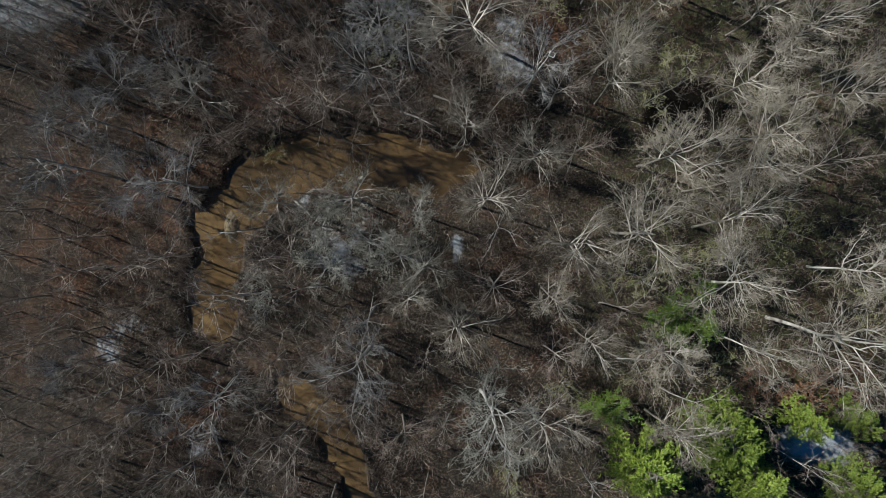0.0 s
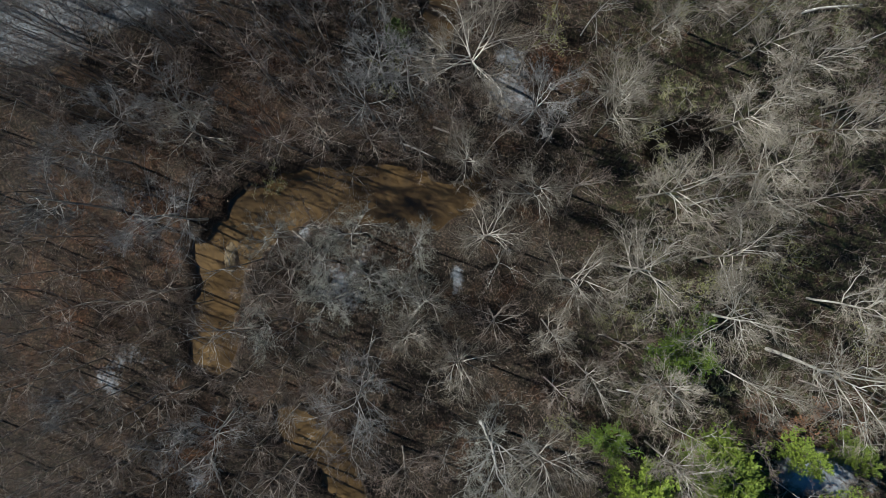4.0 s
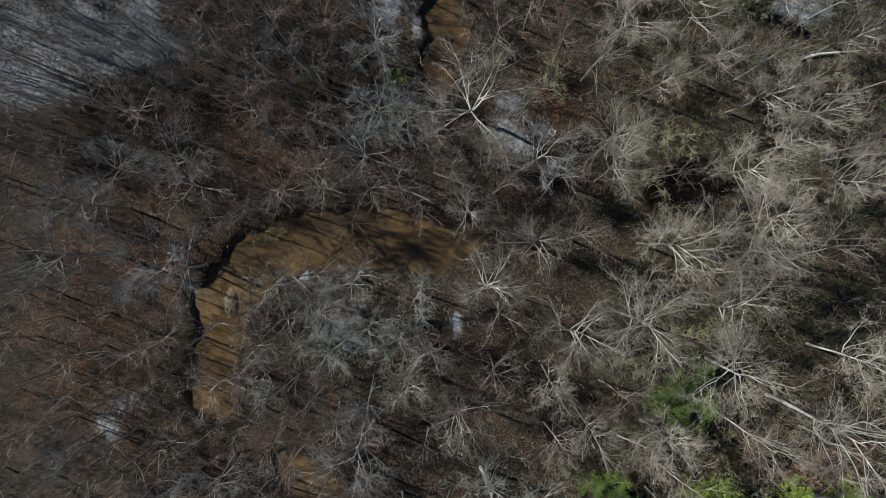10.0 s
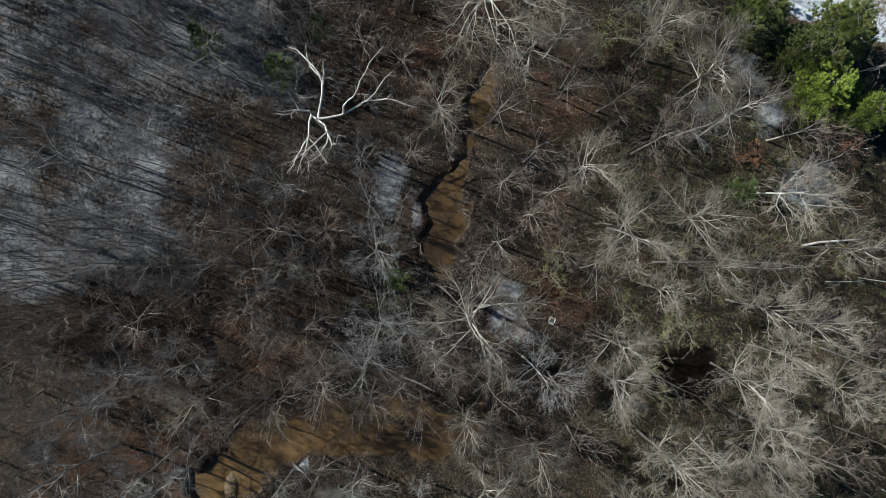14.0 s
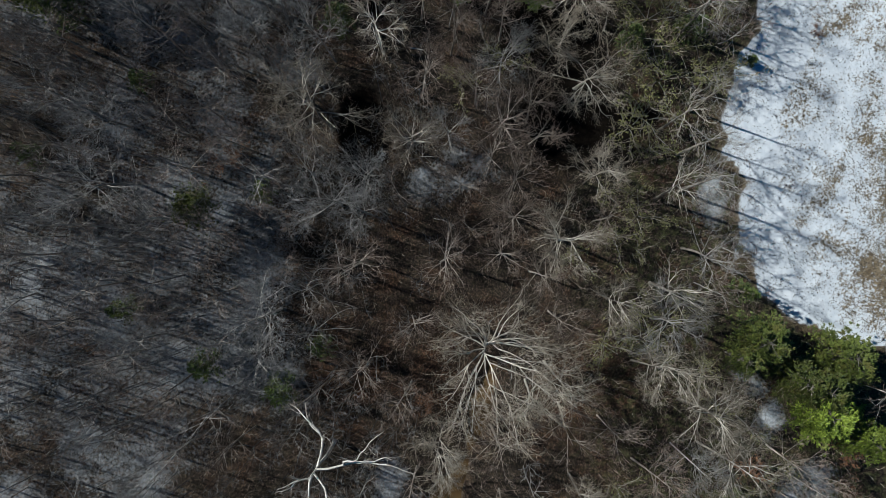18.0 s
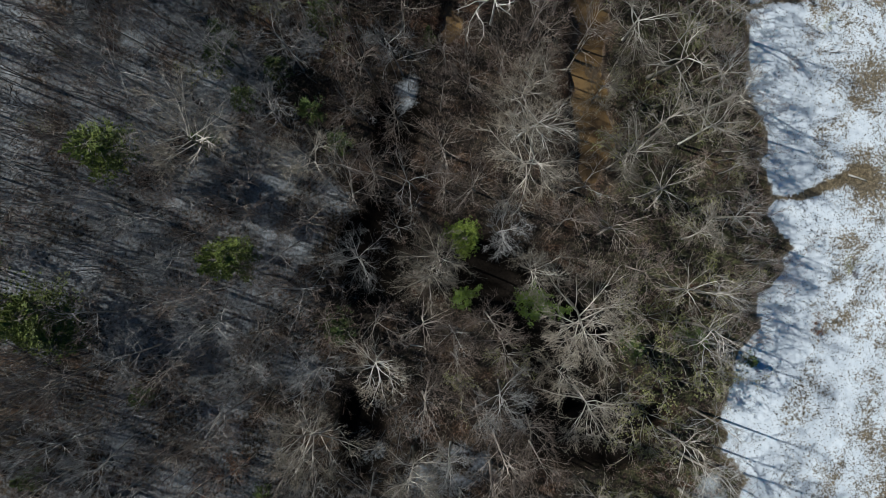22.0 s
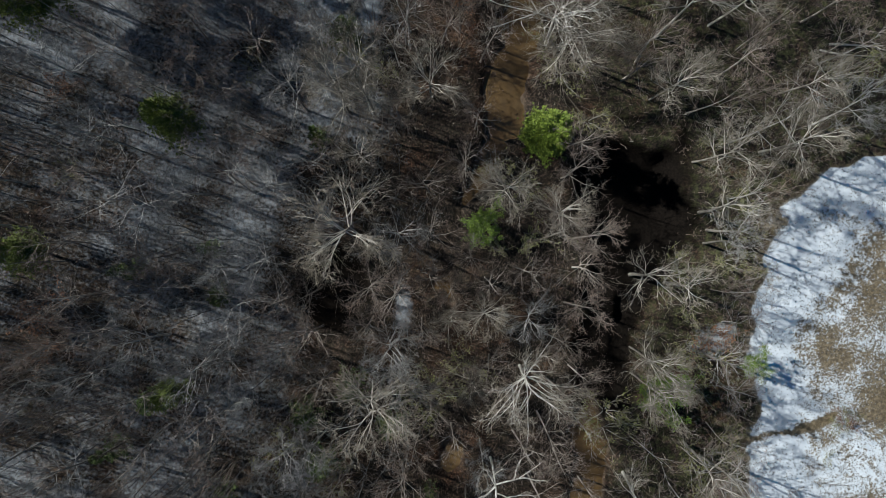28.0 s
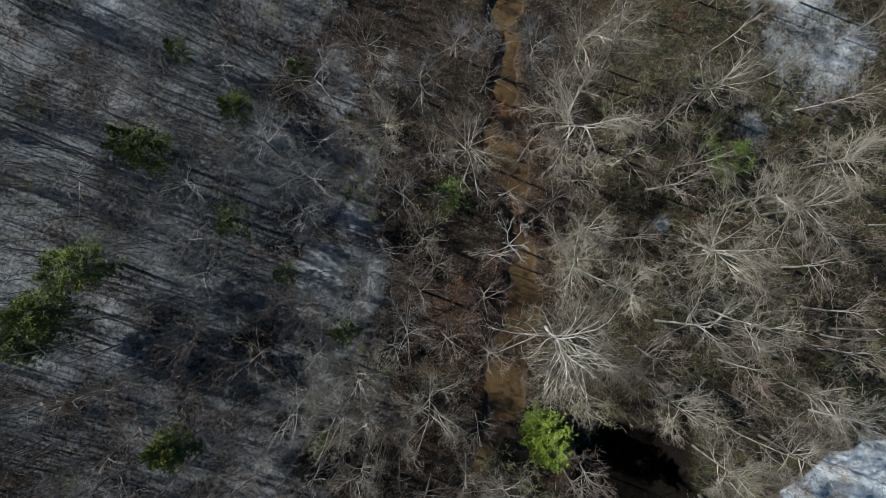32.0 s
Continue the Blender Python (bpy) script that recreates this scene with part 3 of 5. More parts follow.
# kinds of plant: how each is grown, how many different ones, its size, and its words
KINDS = {
    "pale": (lambda s: bare_tree("bare_tree", s, BARK_PALE, TWIG_PALE, limbs=10, forks=1, sprays=5, twigs=5, branches=6, thick=0.95, fork=0.45, deep=True), 8, 20.0, 5.0, "tall leafless tree with pale grey-tan limbs and fine twigs", "tree", "pale bare trees"),
    "lichen": (lambda s: bare_tree("lichened_tree", s, BARK_GREY, TWIG_LICHEN, limbs=9, forks=1, sprays=5, twigs=4, branches=5, crook=0.16, fork=0.42, thick=1.0), 4, 20.0, 5.0, "leafless tree with dense grey-green lichened twigs", "tree", "grey bare trees"),
    "post": (lambda s: bare_tree("tall_slim_tree", s, BARK_GREY, TWIG_GREY, limbs=7, forks=1, sprays=3, twigs=3, branches=4, crook=0.11, fork=0.55, girth=0.3, thick=0.6, deep=True), 4, 20.0, 5.0, "tall leafless tree with a long straight grey trunk", "tree", "pale bare trees"),
    "edge": (lambda s: bare_tree("slim_tree", s, BARK_PALE, TWIG_PALE, limbs=7, forks=1, sprays=3, twigs=3, branches=4, crook=0.12, fork=0.55, girth=0.3, thick=0.6, deep=True), 6, 20.0, 5.0, "slim leafless tree with pale limbs at a field's edge", "tree", "pale bare trees"),
    "grey": (lambda s: bare_tree("spreading_tree", s, BARK_GREY, TWIG_GREY, crook=0.12, fork=0.42, limbs=9, forks=1, sprays=5, twigs=4, branches=5, thick=0.9), 6, 20.0, 5.0, "leafless tree with cool grey bark and dense twigs", "tree", "grey bare trees"),
    "brown": (lambda s: bare_tree("leafless_tree", s, BARK_BROWN, TWIG_BROWN, limbs=9, forks=1, branches=4, sprays=5, twigs=2, thick=0.8, fork=0.45, split=False), 6, 20.0, 5.0, "leafless brown-twigged tree standing in leaf litter", "tree", "brown bare trees"),
    "white": (lambda s: bare_tree("sycamore_tree", s, BARK_BONE, TWIG_PALE, limbs=8, forks=1, branches=5, sprays=5, twigs=4, crook=0.18, thick=1.0, girth=0.18, fork=0.55, deep=True), 7, 20.0, 5.0, "leafless sycamore with crooked bone-white limbs", "tree", "sycamores"),
    "fill": (lambda s: bare_tree("understorey_tree", s, BARK_BROWN, TWIG_BROWN, limbs=6, forks=1, branches=4, sprays=4, twigs=3, fork=0.42, girth=0.15, split=False), 6, 18.0, 4.5, "leafless understorey tree with thin brown twigs", "tree", "understorey trees"),
    "thin": (lambda s: bare_tree("slender_tree", s, BARK_GREY, TWIG_BROWN, limbs=5, forks=1, branches=3, sprays=4, twigs=4, fork=0.5, girth=0.12, split=False), 5, 14.0, 2.8, "slender young leafless tree with grey-brown bark", "tree", "slender trees"),
    "pine": (lambda s: conifer("pine_tree", s, PINE, whorls=9, boughs=7, per=26, size=0.35, blades=5, point=0.5, low=0.38), 3, 14.0, 3.4, "evergreen pine with bright yellow-green needle clumps", "tree", "evergreens"),
    "darkpine": (lambda s: conifer("pine_tree", s, PINE_DARK, whorls=9, boughs=7, per=26, size=0.35, blades=5, point=0.5, low=0.35), 3, 14.0, 3.4, "dark green pine at the edge of a snowy field", "tree", "evergreens"),
    "hillpine": (lambda s: conifer("pine_tree", s, PINE_HILL, whorls=9, boughs=7, per=26, size=0.35, blades=5, point=0.5, low=0.38), 3, 14.0, 3.4, "olive-green pine on a snowy wooded slope", "tree", "evergreens"),
    "densepine": (lambda s: conifer("pine_tree", s, PINE, whorls=11, boughs=9, per=50, size=0.33, blades=5, point=0.5, low=0.15), 1, 14.0, 3.4, "dense bright green pine beside a shaded pool", "tree", "evergreens"),
    "cedar": (lambda s: conifer("cedar_tree", s, CEDAR, height=10, reach=2.6, whorls=7, boughs=6, per=10, size=0.42, blades=4, low=0.12, point=0.85), 3, 10.0, 2.6, "dark olive-green cedar among bare trees", "tree", "evergreens"),
    "bigcedar": (lambda s: conifer("cedar_tree", s, CEDAR_BIG, height=11, reach=5, whorls=9, boughs=9, per=30, size=0.42, blades=5, low=0.38, point=0.6), 2, 11.0, 5.0, "broad dark olive-green cedar on a snowy slope", "tree", "evergreens"),
    "holly": (lambda s: bush("holly_bush", s, BARK_GREY, TWIG_GREY, 5.5, 2.4, 9, 8, 2, HOLLY, 0.16, 380), 2, 5.5, 2.4, "bright green leafy evergreen bush in the understorey", "bush", "green bushes"),
    "olive": (lambda s: bush("privet_bush", s, BARK_GREY, TWIG_PALE, 4.5, 2.4, 6, 6, 2, OLIVE, 0.15, 50), 3, 4.5, 2.2, "sparse olive-green bush with thin leaves", "bush", "green bushes"),
    "russet": (lambda s: bush("oak_sapling", s, BARK_BROWN, TWIG_BROWN, 5.0, 2.0, 6, 8, 2, RUSSET, 0.2, 60), 2, 5.0, 2.0, "oak sapling still holding dry russet leaves", "sapling", "saplings"),
    "brush": (lambda s: bush("brush", s, BARK_BROWN, TWIG_BROWN), 5, 3.2, 1.7, "leafless brown brush in the understorey", "bush", "brush"),
    "greybrush": (lambda s: bush("brush", s, BARK_GREY, TWIG_GREY), 3, 3.2, 1.7, "leafless grey brush in the understorey", "bush", "brush"),
}
grown, first, taken = {}, {}, []
pick = random.Random(7)


def plant(kind, x, y, height, radius, tilt=0.0, toward=0.0):
    """Puts one plant of a kind at (x, y), scaled to a height and a crown's radius."""
    make, count, h0, r0, label, category, group = KINDS[kind]
    seed = pick.randrange(count)
    if (kind, seed) not in grown:
        grown[kind, seed] = tagged(make(seed * 17 + len(kind) * 101), label, category, group)
    z = float(ground_height(np.array(x, float), np.array(y, float)))
    s = radius / r0
    lean = Matrix.Rotation(radians(tilt), 4, Vector((-math.sin(radians(toward)), math.cos(radians(toward)), 0)))
    m = Matrix.Translation((x, y, z)) @ lean @ Matrix.Rotation(pick.uniform(0, 6.283), 4, "Z") @ Matrix.Diagonal((s, s, height / h0, 1))
    root = grown[kind, seed]
    if root in first:
        root = copy_thing(root, m)
    else:
        first[root] = m
    taken.append((x, y, radius))
    return root


def sycamore(x, y, height, angles, girth=0.24, seed=0, full=False, wood=BARK_WHITE):
    """A sycamore whose main limbs point the given ways: degrees and reach; full ones keep dense twigs."""
    z = float(ground_height(np.array(x, float), np.array(y, float)))
    if full:
        root = bare_tree("sycamore_tree", 900 + seed, wood, TWIG_PALE, height=height, angles=angles, forks=2, branches=5, sprays=5, twigs=3, crook=0.17, girth=girth * 0.9, fork=0.62, thick=1.05, deep=True)
    else:
        root = bare_tree("sycamore_tree", 900 + seed, wood, TWIG_PALE, height=height, angles=angles, forks=2, branches=5, sprays=4, twigs=2, crook=0.18, girth=girth * 0.95, fork=0.66, thick=1.6, deep=True, steps=9, bushy=0.5, late=0.15)
    root.matrix_basis = Matrix.Translation((x, y, z))
    tagged(root, "large leafless sycamore with crooked bone-white limbs", "tree", "sycamores")
    taken.append((x, y, 6.0))
    return root


# ---- trees that stand out, from south to north, some tall ones added for shade ----
plant("grey", -29.6, -18.2, 16, 4.4)
plant("brown", -24.9, -22.2, 15, 4.2)
plant("brown", -19.6, -26.6, 14, 3.8)
plant("grey", -34.5, -20.5, 16, 4.0)
plant("brown", -15.2, -33.4, 15, 3.8)
plant("post", 33.0, 110.8, 17, 3.8)
plant("post", 33.3, 94.3, 18, 3.6)
plant("post", 33.5, 89, 17, 3.9)
plant("post", 34.0, 81, 17, 3.6)
plant("post", 36.0, 117, 15, 3.4)
plant("post", 37.5, 127.5, 16, 3.6)
plant("post", 36.7, 146.8, 16, 3.6)
plant("post", 36.5, 155.2, 17, 3.8)
plant("post", 36.5, 170, 15, 3.4)
plant("post", 37.5, 187.3, 17, 3.6)
plant("post", 37.1, 185.4, 16, 3.2)
plant("post", 35.0, 100.5, 15, 3.4)
plant("brown", -20.5, 18.6, 18, 4.2)
plant("brown", -9.5, 18.9, 18, 4.2)
plant("brown", -29.8, 14.8, 16, 3.8)
plant("brown", -35.8, -1.0, 15, 3.6)
plant("brown", -16.3, 19.6, 18, 4.4)
plant("brown", -5.4, 18.4, 17, 4.2)
plant("brown", -23.8, 17.4, 17, 4.0)
plant("olive", 9.0, -30.9, 4.6, 3.1)
plant("pine", 52.9, -30.5, 13, 3.6)
plant("pine", 41.4, -29.8, 13, 4.0)
plant("pine", 26.3, -28.0, 12, 5.6)
plant("pine", 37.8, -25.8, 12, 6.3)
plant("brown", -21.1, -24.9, 15.6, 4.2)
plant("brown", -50.0, -24.1, 15.6, 4.1)
plant("brown", -5.8, -23.5, 15.6, 4.2)
plant("brown", -41.6, -23.4, 15.6, 4.1)
plant("pine", 33.6, -23.0, 12, 2.9)
plant("pale", 11.9, -22.9, 18.4, 5.4)
plant("pale", 28.7, -22.8, 18.4, 4.0)
plant("holly", 22.6, -22.5, 6, 2.8)
plant("pine", 46.4, -21.8, 13, 2.9)
plant("pine", 53.6, -21.5, 12, 3.0)
plant("lichen", 5.3, -20.1, 19.7, 7.4)
plant("olive", 16.7, -19.2, 4.6, 3.1)
plant("brown", -35.5, -15.0, 15.6, 4.1)
plant("grey", -47.8, -14.8, 17.5, 3.4)
plant("brown", -22.4, -14.4, 15.6, 3.5)
plant("brown", 14.3, -13.7, 15.6, 3.5)
plant("grey", -9.8, -13.4, 17.5, 5.1)
plant("pale", 28.1, -13.3, 18.4, 4.7)
plant("white", 38.2, -11.8, 20.2, 4.0)
plant("pale", 18.6, -11.3, 18.4, 3.0)
plant("pale", 3.1, -10.6, 18.4, 4.1)
plant("holly", 31.0, -10.1, 6, 2.7)
plant("white", 46.0, -9.7, 22, 7.9)
plant("white", -17.0, -8.7, 14, 2.1)
plant("holly", 34.1, -8.6, 6, 4.0)
plant("olive", 58.4, -8.3, 4.6, 2.7)
plant("pale", 14.0, -5.4, 20, 3.4)
plant("pale", -4.7, -5.9, 20, 3.4)
plant("lichen", -22.6, -5.3, 17.5, 3.4)
plant("white", 37.4, -4.5, 22, 6.6)
plant("olive", 28.2, -4.5, 4.6, 3.1)
plant("brown", 6.6, -4.0, 15.6, 4.2)
plant("brown", -32.9, -2.8, 12, 2.6)
plant("brown", -40.3, -2.6, 15.6, 4.1)
plant("brown", -48.1, -2.6, 15.6, 4.2)
plant("pale", -1.6, -2.5, 18.4, 4.0)
plant("white", 51.9, -2.5, 21, 5.4)
plant("olive", 35.1, -2.1, 4.6, 3.1)
plant("lichen", -13.8, -1.9, 17.5, 4.1)
plant("lichen", -5.7, -0.5, 17.5, 4.1)
plant("olive", 39.1, 0.2, 4.6, 3.5)
plant("pale", 15.6, 0.8, 20, 4.7)
plant("lichen", -9.8, 0.8, 17.5, 4.1)
plant("pale", 24.0, 2.5, 20, 6.4)
plant("lichen", -15.2, 2.8, 17.5, 3.7)
plant("pale", 35.5, 3.1, 20, 5.1)
plant("olive", 49.3, 3.2, 4.6, 3.1)
plant("lichen", -3.0, 4.8, 17.5, 3.4)
plant("pale", 5.1, 6.1, 18.4, 4.7)
plant("lichen", -21.3, 6.2, 17.5, 3.4)
plant("lichen", -11.8, 6.9, 17.5, 4.1)
plant("grey", -33.5, 8.8, 17.5, 4.7)
plant("grey", -45.8, 10, 24, 5.4)
plant("grey", -37.6, 9.5, 17.5, 4.7)
plant("pale", 40.2, 10.1, 18.4, 4.7)
plant("pale", 11.9, 11.5, 18.4, 4.1)
plant("pale", 27.6, 11.8, 21.3, 5.1)
plant("brown", 17.7, 12.4, 15.6, 4.2)
plant("brown", 6.7, 13.2, 15.6, 3.5)
plant("olive", -24.0, 13.8, 5, 2.0)
plant("brown", -12.4, 14.2, 10, 3.0)
plant("pale", 40.8, 14.7, 18.4, 5.4)
plant("pale", 2.8, 15.4, 20, 3.4)
plant("brown", -25.2, 16.5, 15.6, 3.5)
plant("brown", -3.0, 16.5, 15.6, 3.5)
plant("grey", -44.4, 16.8, 17.5, 4.8)
plant("brown", -16.2, 18.6, 15.6, 4.2)
plant("white", -30.0, 18.7, 22, 4.0)
plant("brown", 15.0, 20.0, 15.6, 4.2)
plant("grey", 11.3, 22.3, 22, 4.8)
plant("brown", 1.1, 20.6, 15.6, 2.8)
plant("pale", 49.7, 20.8, 18.4, 4.1)
plant("grey", -43.0, 21.2, 17.5, 4.8)
plant("brown", -37.0, 21.3, 15.6, 4.2)
plant("pale", 38.1, 21.4, 18.4, 4.7)
plant("pale", 21.6, 20.6, 26, 4.0)
plant("grey", -32.9, 21.8, 17.5, 4.1)
plant("grey", -9.8, 22.8, 17.5, 5.4)
plant("brown", -49.7, 23.1, 15.6, 4.1)
plant("pale", 43.5, 24.0, 18.4, 3.4)
plant("pale", 21.3, 25.4, 18.4, 4.0)
plant("grey", -4.3, 25.6, 17.5, 4.8)
plant("brown", -33.3, 25.9, 15.6, 4.1)
plant("brown", -21.0, 26.0, 15.6, 4.1)
plant("brown", 1.1, 26.1, 15.6, 4.9)
plant("brown", -49.2, 26.5, 15.6, 4.1)
plant("grey", -8.1, 27.8, 19, 4.8)
plant("olive", -7.3, 28.4, 4.6, 2.7)
plant("pale", 46.9, 28.5, 18.4, 4.0)
plant("brown", -24.4, 28.5, 15.6, 4.1)
plant("brown", -39.8, 28.5, 15.6, 4.1)
plant("brown", 10.8, 29.2, 15.6, 3.5)
plant("pale", 4.4, 29.8, 18.4, 7.4)
plant("pale", 40.2, 30.4, 18.4, 4.0)
plant("pale", 27.7, 32.8, 18.4, 3.0)
plant("cedar", -6.6, 33.3, 10.5, 2.4)
plant("olive", 15.1, 33.9, 4.6, 3.5)
plant("brown", -16.9, 34.0, 15.6, 4.1)
plant("grey", -35.4, 35.0, 17.5, 3.3)
plant("pale", 34.7, 35.1, 18.4, 3.4)
plant("brown", 3.9, 35.4, 15.6, 3.5)
plant("grey", -41.8, 35.6, 17.5, 3.3)
plant("grey", -29.7, 35.8, 17.5, 3.3)
plant("olive", 56.0, 36.2, 4.6, 2.3)
plant("grey", -19.2, 36.2, 17.5, 3.4)
plant("grey", -9.1, 37.3, 17.5, 4.8)
plant("brown", 15.6, 37.4, 15.6, 3.5)
plant("pale", 50.3, 37.9, 18.4, 3.4)
plant("brown", -21.6, 39.4, 15.6, 4.1)
plant("brown", -15.5, 40.2, 15.6, 4.2)
plant("pale", 23.4, 40.6, 18.4, 5.4)
plant("pale", 31.8, 41.3, 20, 4.7)
plant("brown", 11.5, 42.3, 15.6, 3.5)
plant("brown", 2.6, 43.2, 12, 2.6)
plant("olive", 43.0, 44.9, 4.6, 2.3)
plant("grey", -19.7, 45.3, 17.5, 3.4)
plant("cedar", 41.0, 45.3, 8.3, 2.6)
plant("white", 42.7, 45.7, 20.2, 5.3)
plant("brown", -30.5, 46.6, 15.6, 3.4)
plant("brown", 8.0, 46.8, 15.6, 3.5)
plant("grey", -45.7, 47.4, 17.5, 4.5)
plant("pale", 18.0, 48.8, 18.4, 4.1)
plant("grey", -9.8, 49.8, 17.5, 3.4)
plant("brown", -3.7, 50.0, 15.6, 2.8)
plant("russet", 42.2, 50.3, 4.6, 2.3)
plant("brown", 26.7, 51.1, 17, 4.2)
plant("grey", -36.9, 52.4, 17.5, 3.3)
plant("grey", 32.3, 53.3, 17.5, 3.4)
plant("russet", 55.4, 53.3, 4.6, 3.1)
plant("white", 36.1, 53.4, 22, 4.6)
sycamore(-15.4, 53.6, 21, [(88, 11), (350, 14), (318, 12), (258, 8.5), (160, 4)], 0.28, 0)
plant("brown", 6.7, 55.8, 15.6, 4.2)
plant("brown", -26.2, 56.0, 15.6, 3.4)
plant("pale", -0.3, 56.1, 18.4, 4.0)
plant("pine", 56.0, 56.6, 10.1, 3.7)
plant("brown", 21.9, 57.2, 15.6, 3.5)
plant("pine", 51.2, 58.4, 10.1, 5.2)
plant("pale", 33.4, 59.6, 18.4, 5.4)
plant("russet", -2.6, 59.6, 4.6, 1.9)
plant("cedar", -21.9, 61.4, 8.3, 3.0)
plant("brown", 5.4, 61.4, 15.6, 2.8)
plant("darkpine", 49.8, 62.1, 11, 4.4)
plant("brown", -4.4, 62.2, 15.6, 3.5)
plant("white", 11.7, 62.3, 20.2, 5.0)
plant("brown", -34.5, 63.7, 15.6, 3.4)
plant("darkpine", 46.8, 64.0, 11, 3.7)
plant("white", 14.3, 64.8, 20.2, 4.0)
plant("pale", 26.8, 65.0, 18.4, 4.1)
plant("brown", -10.0, 65.1, 15.6, 4.2)
plant("darkpine", 54.2, 65.1, 10.1, 3.5)
plant("cedar", -31.8, 65.1, 8.3, 2.6)
plant("darkpine", 40.2, 66.2, 10.1, 2.9)
plant("darkpine", 52.8, 66.6, 11, 4.4)
plant("brown", -40.7, 67.0, 15.6, 4.0)
plant("cedar", -16.8, 67.4, 8.3, 2.2)
plant("olive", 22.8, 67.5, 4.6, 3.5)
plant("grey", -24.4, 67.7, 17.5, 4.0)
plant("darkpine", 42.4, 67.7, 11, 4.3)
plant("olive", 28.3, 68.0, 4.6, 3.9)
sycamore(5.7, 69.6, 20, [(5, 10.5), (32, 9), (62, 8), (95, 8.5), (125, 8), (155, 7), (190, 7), (222, 8), (252, 10), (280, 11), (305, 11.5), (335, 11)], 0.3, 7, True, BARK_PALE)
plant("grey", -38.0, 69.2, 17.5, 3.9)
plant("cedar", 41.7, 70.5, 8.3, 2.2)
plant("grey", 29.6, 71.0, 17.5, 4.8)
plant("brown", -4.4, 71.4, 15.6, 3.5)
plant("olive", 28.3, 71.4, 4.6, 3.5)
plant("brown", -48.8, 71.6, 15.6, 3.9)
plant("brown", 14.9, 72.1, 15.6, 3.5)
plant("cedar", -41.8, 72.8, 8.3, 2.1)
plant("olive", 34.4, 73.0, 4.6, 3.1)
plant("grey", -22.9, 72.4, 17.5, 6.0)
plant("pale", 21.9, 74.6, 18.4, 3.4)
plant("cedar", 41.1, 75.1, 8.3, 2.0)
plant("edge", 29.4, 76.0, 16.2, 4.7)
plant("brown", -43.5, 76.4, 15.6, 3.9)
plant("brown", -35.7, 77.3, 15.6, 4.0)
plant("brown", 12.2, 77.7, 15.6, 3.5)
plant("brown", -0.3, 79.0, 15.6, 4.1)
plant("brown", -10.0, 79.1, 15.6, 4.2)
plant("olive", 19.0, 80.0, 4.6, 2.7)
plant("brown", 8.0, 80.5, 15.6, 3.5)
plant("brown", -28.7, 82.2, 15.6, 4.1)
plant("olive", 24.4, 82.3, 4.6, 3.1)
plant("pale", 14.6, 82.9, 18.4, 4.7)
plant("grey", -45.1, 83.9, 17.5, 3.8)
plant("grey", -35.0, 85.0, 17.5, 3.9)
plant("olive", 27.5, 85.5, 4.6, 3.1)
plant("grey", -9.8, 85.5, 17.5, 3.7)
plant("brown", 9.4, 85.5, 15.6, 4.2)
plant("bigcedar", -33.1, 86.5, 8.3, 3.3)
plant("grey", -14.5, 87.1, 17.5, 5.4)
plant("edge", 30.0, 87.9, 17.6, 4.0)
plant("brown", 2.5, 88.8, 15.6, 3.8)
plant("grey", -41.7, 89.9, 17.5, 5.2)
plant("pale", 20.0, 90.2, 18.4, 3.4)
plant("brown", 10.1, 90.2, 15.6, 4.2)
plant("grey", -17.2, 90.4, 17.5, 4.1)
plant("brown", -32.5, 91.0, 15.6, 4.0)
plant("grey", -9.8, 91.3, 17.5, 4.1)
plant("brown", 6.6, 93.0, 18, 3.8)
plant("russet", -29.8, 93.5, 4.6, 2.3)
plant("brown", -26.1, 94.4, 15.6, 3.4)
plant("pale", -4.3, 95.0, 18.4, 4.0)
plant("grey", 1.1, 95.7, 17.5, 3.7)
plant("brown", 12.2, 95.8, 15.6, 3.5)
plant("brown", 7.1, 97.0, 20, 4.0)
plant("grey", -42.3, 97.5, 17.5, 3.9)
plant("edge", 30.7, 97.7, 16.2, 4.0)
plant("olive", 27.1, 98.5, 4.6, 3.9)
plant("grey", -46.2, 98.7, 17.5, 3.8)
plant("brown", -30.6, 99.1, 15.6, 3.4)
plant("brown", 12.0, 99.1, 20, 4.1)
plant("olive", 29.1, 99.4, 4.6, 4.6)
plant("pale", -15.8, 98.1, 18.4, 5.4)
plant("brown", 4.6, 101.4, 15.6, 3.5)
plant("white", 18.6, 103.7, 13, 5.3)
plant("brown", -3.0, 102.8, 15.6, 4.2)
plant("olive", 2.8, 104.1, 4.6, 2.7)
plant("grey", 7.8, 104.5, 20, 4.0)
plant("olive", 30.5, 104.9, 4.6, 4.6)
plant("olive", 39.4, 105.3, 4.6, 3.1)
plant("olive", 36.7, 105.8, 4.6, 3.1)
plant("pale", 14.5, 107.3, 18.4, 2.8)
plant("grey", -15.2, 107.4, 17.5, 3.4)
plant("brown", -47.1, 107.4, 15.6, 3.9)
plant("cedar", 43.1, 107.4, 2.2, 1.3)
plant("brown", -35.7, 107.8, 15.6, 4.0)
plant("olive", 9.0, 108.0, 4.6, 3.1)
plant("brown", 1.1, 108.4, 15.6, 4.1)
sycamore(-8.4, 108.6, 19, [(340, 6.5), (292, 5), (100, 4.5), (35, 4.5), (230, 3.5), (170, 3)], 0.2, 1, True)
plant("grey", -23.8, 108.7, 17.5, 4.0)
plant("olive", 28.3, 109.5, 4.6, 4.2)
plant("cedar", 26.0, 109.6, 8.3, 2.3)
plant("grey", -38.7, 110.1, 17.5, 3.9)
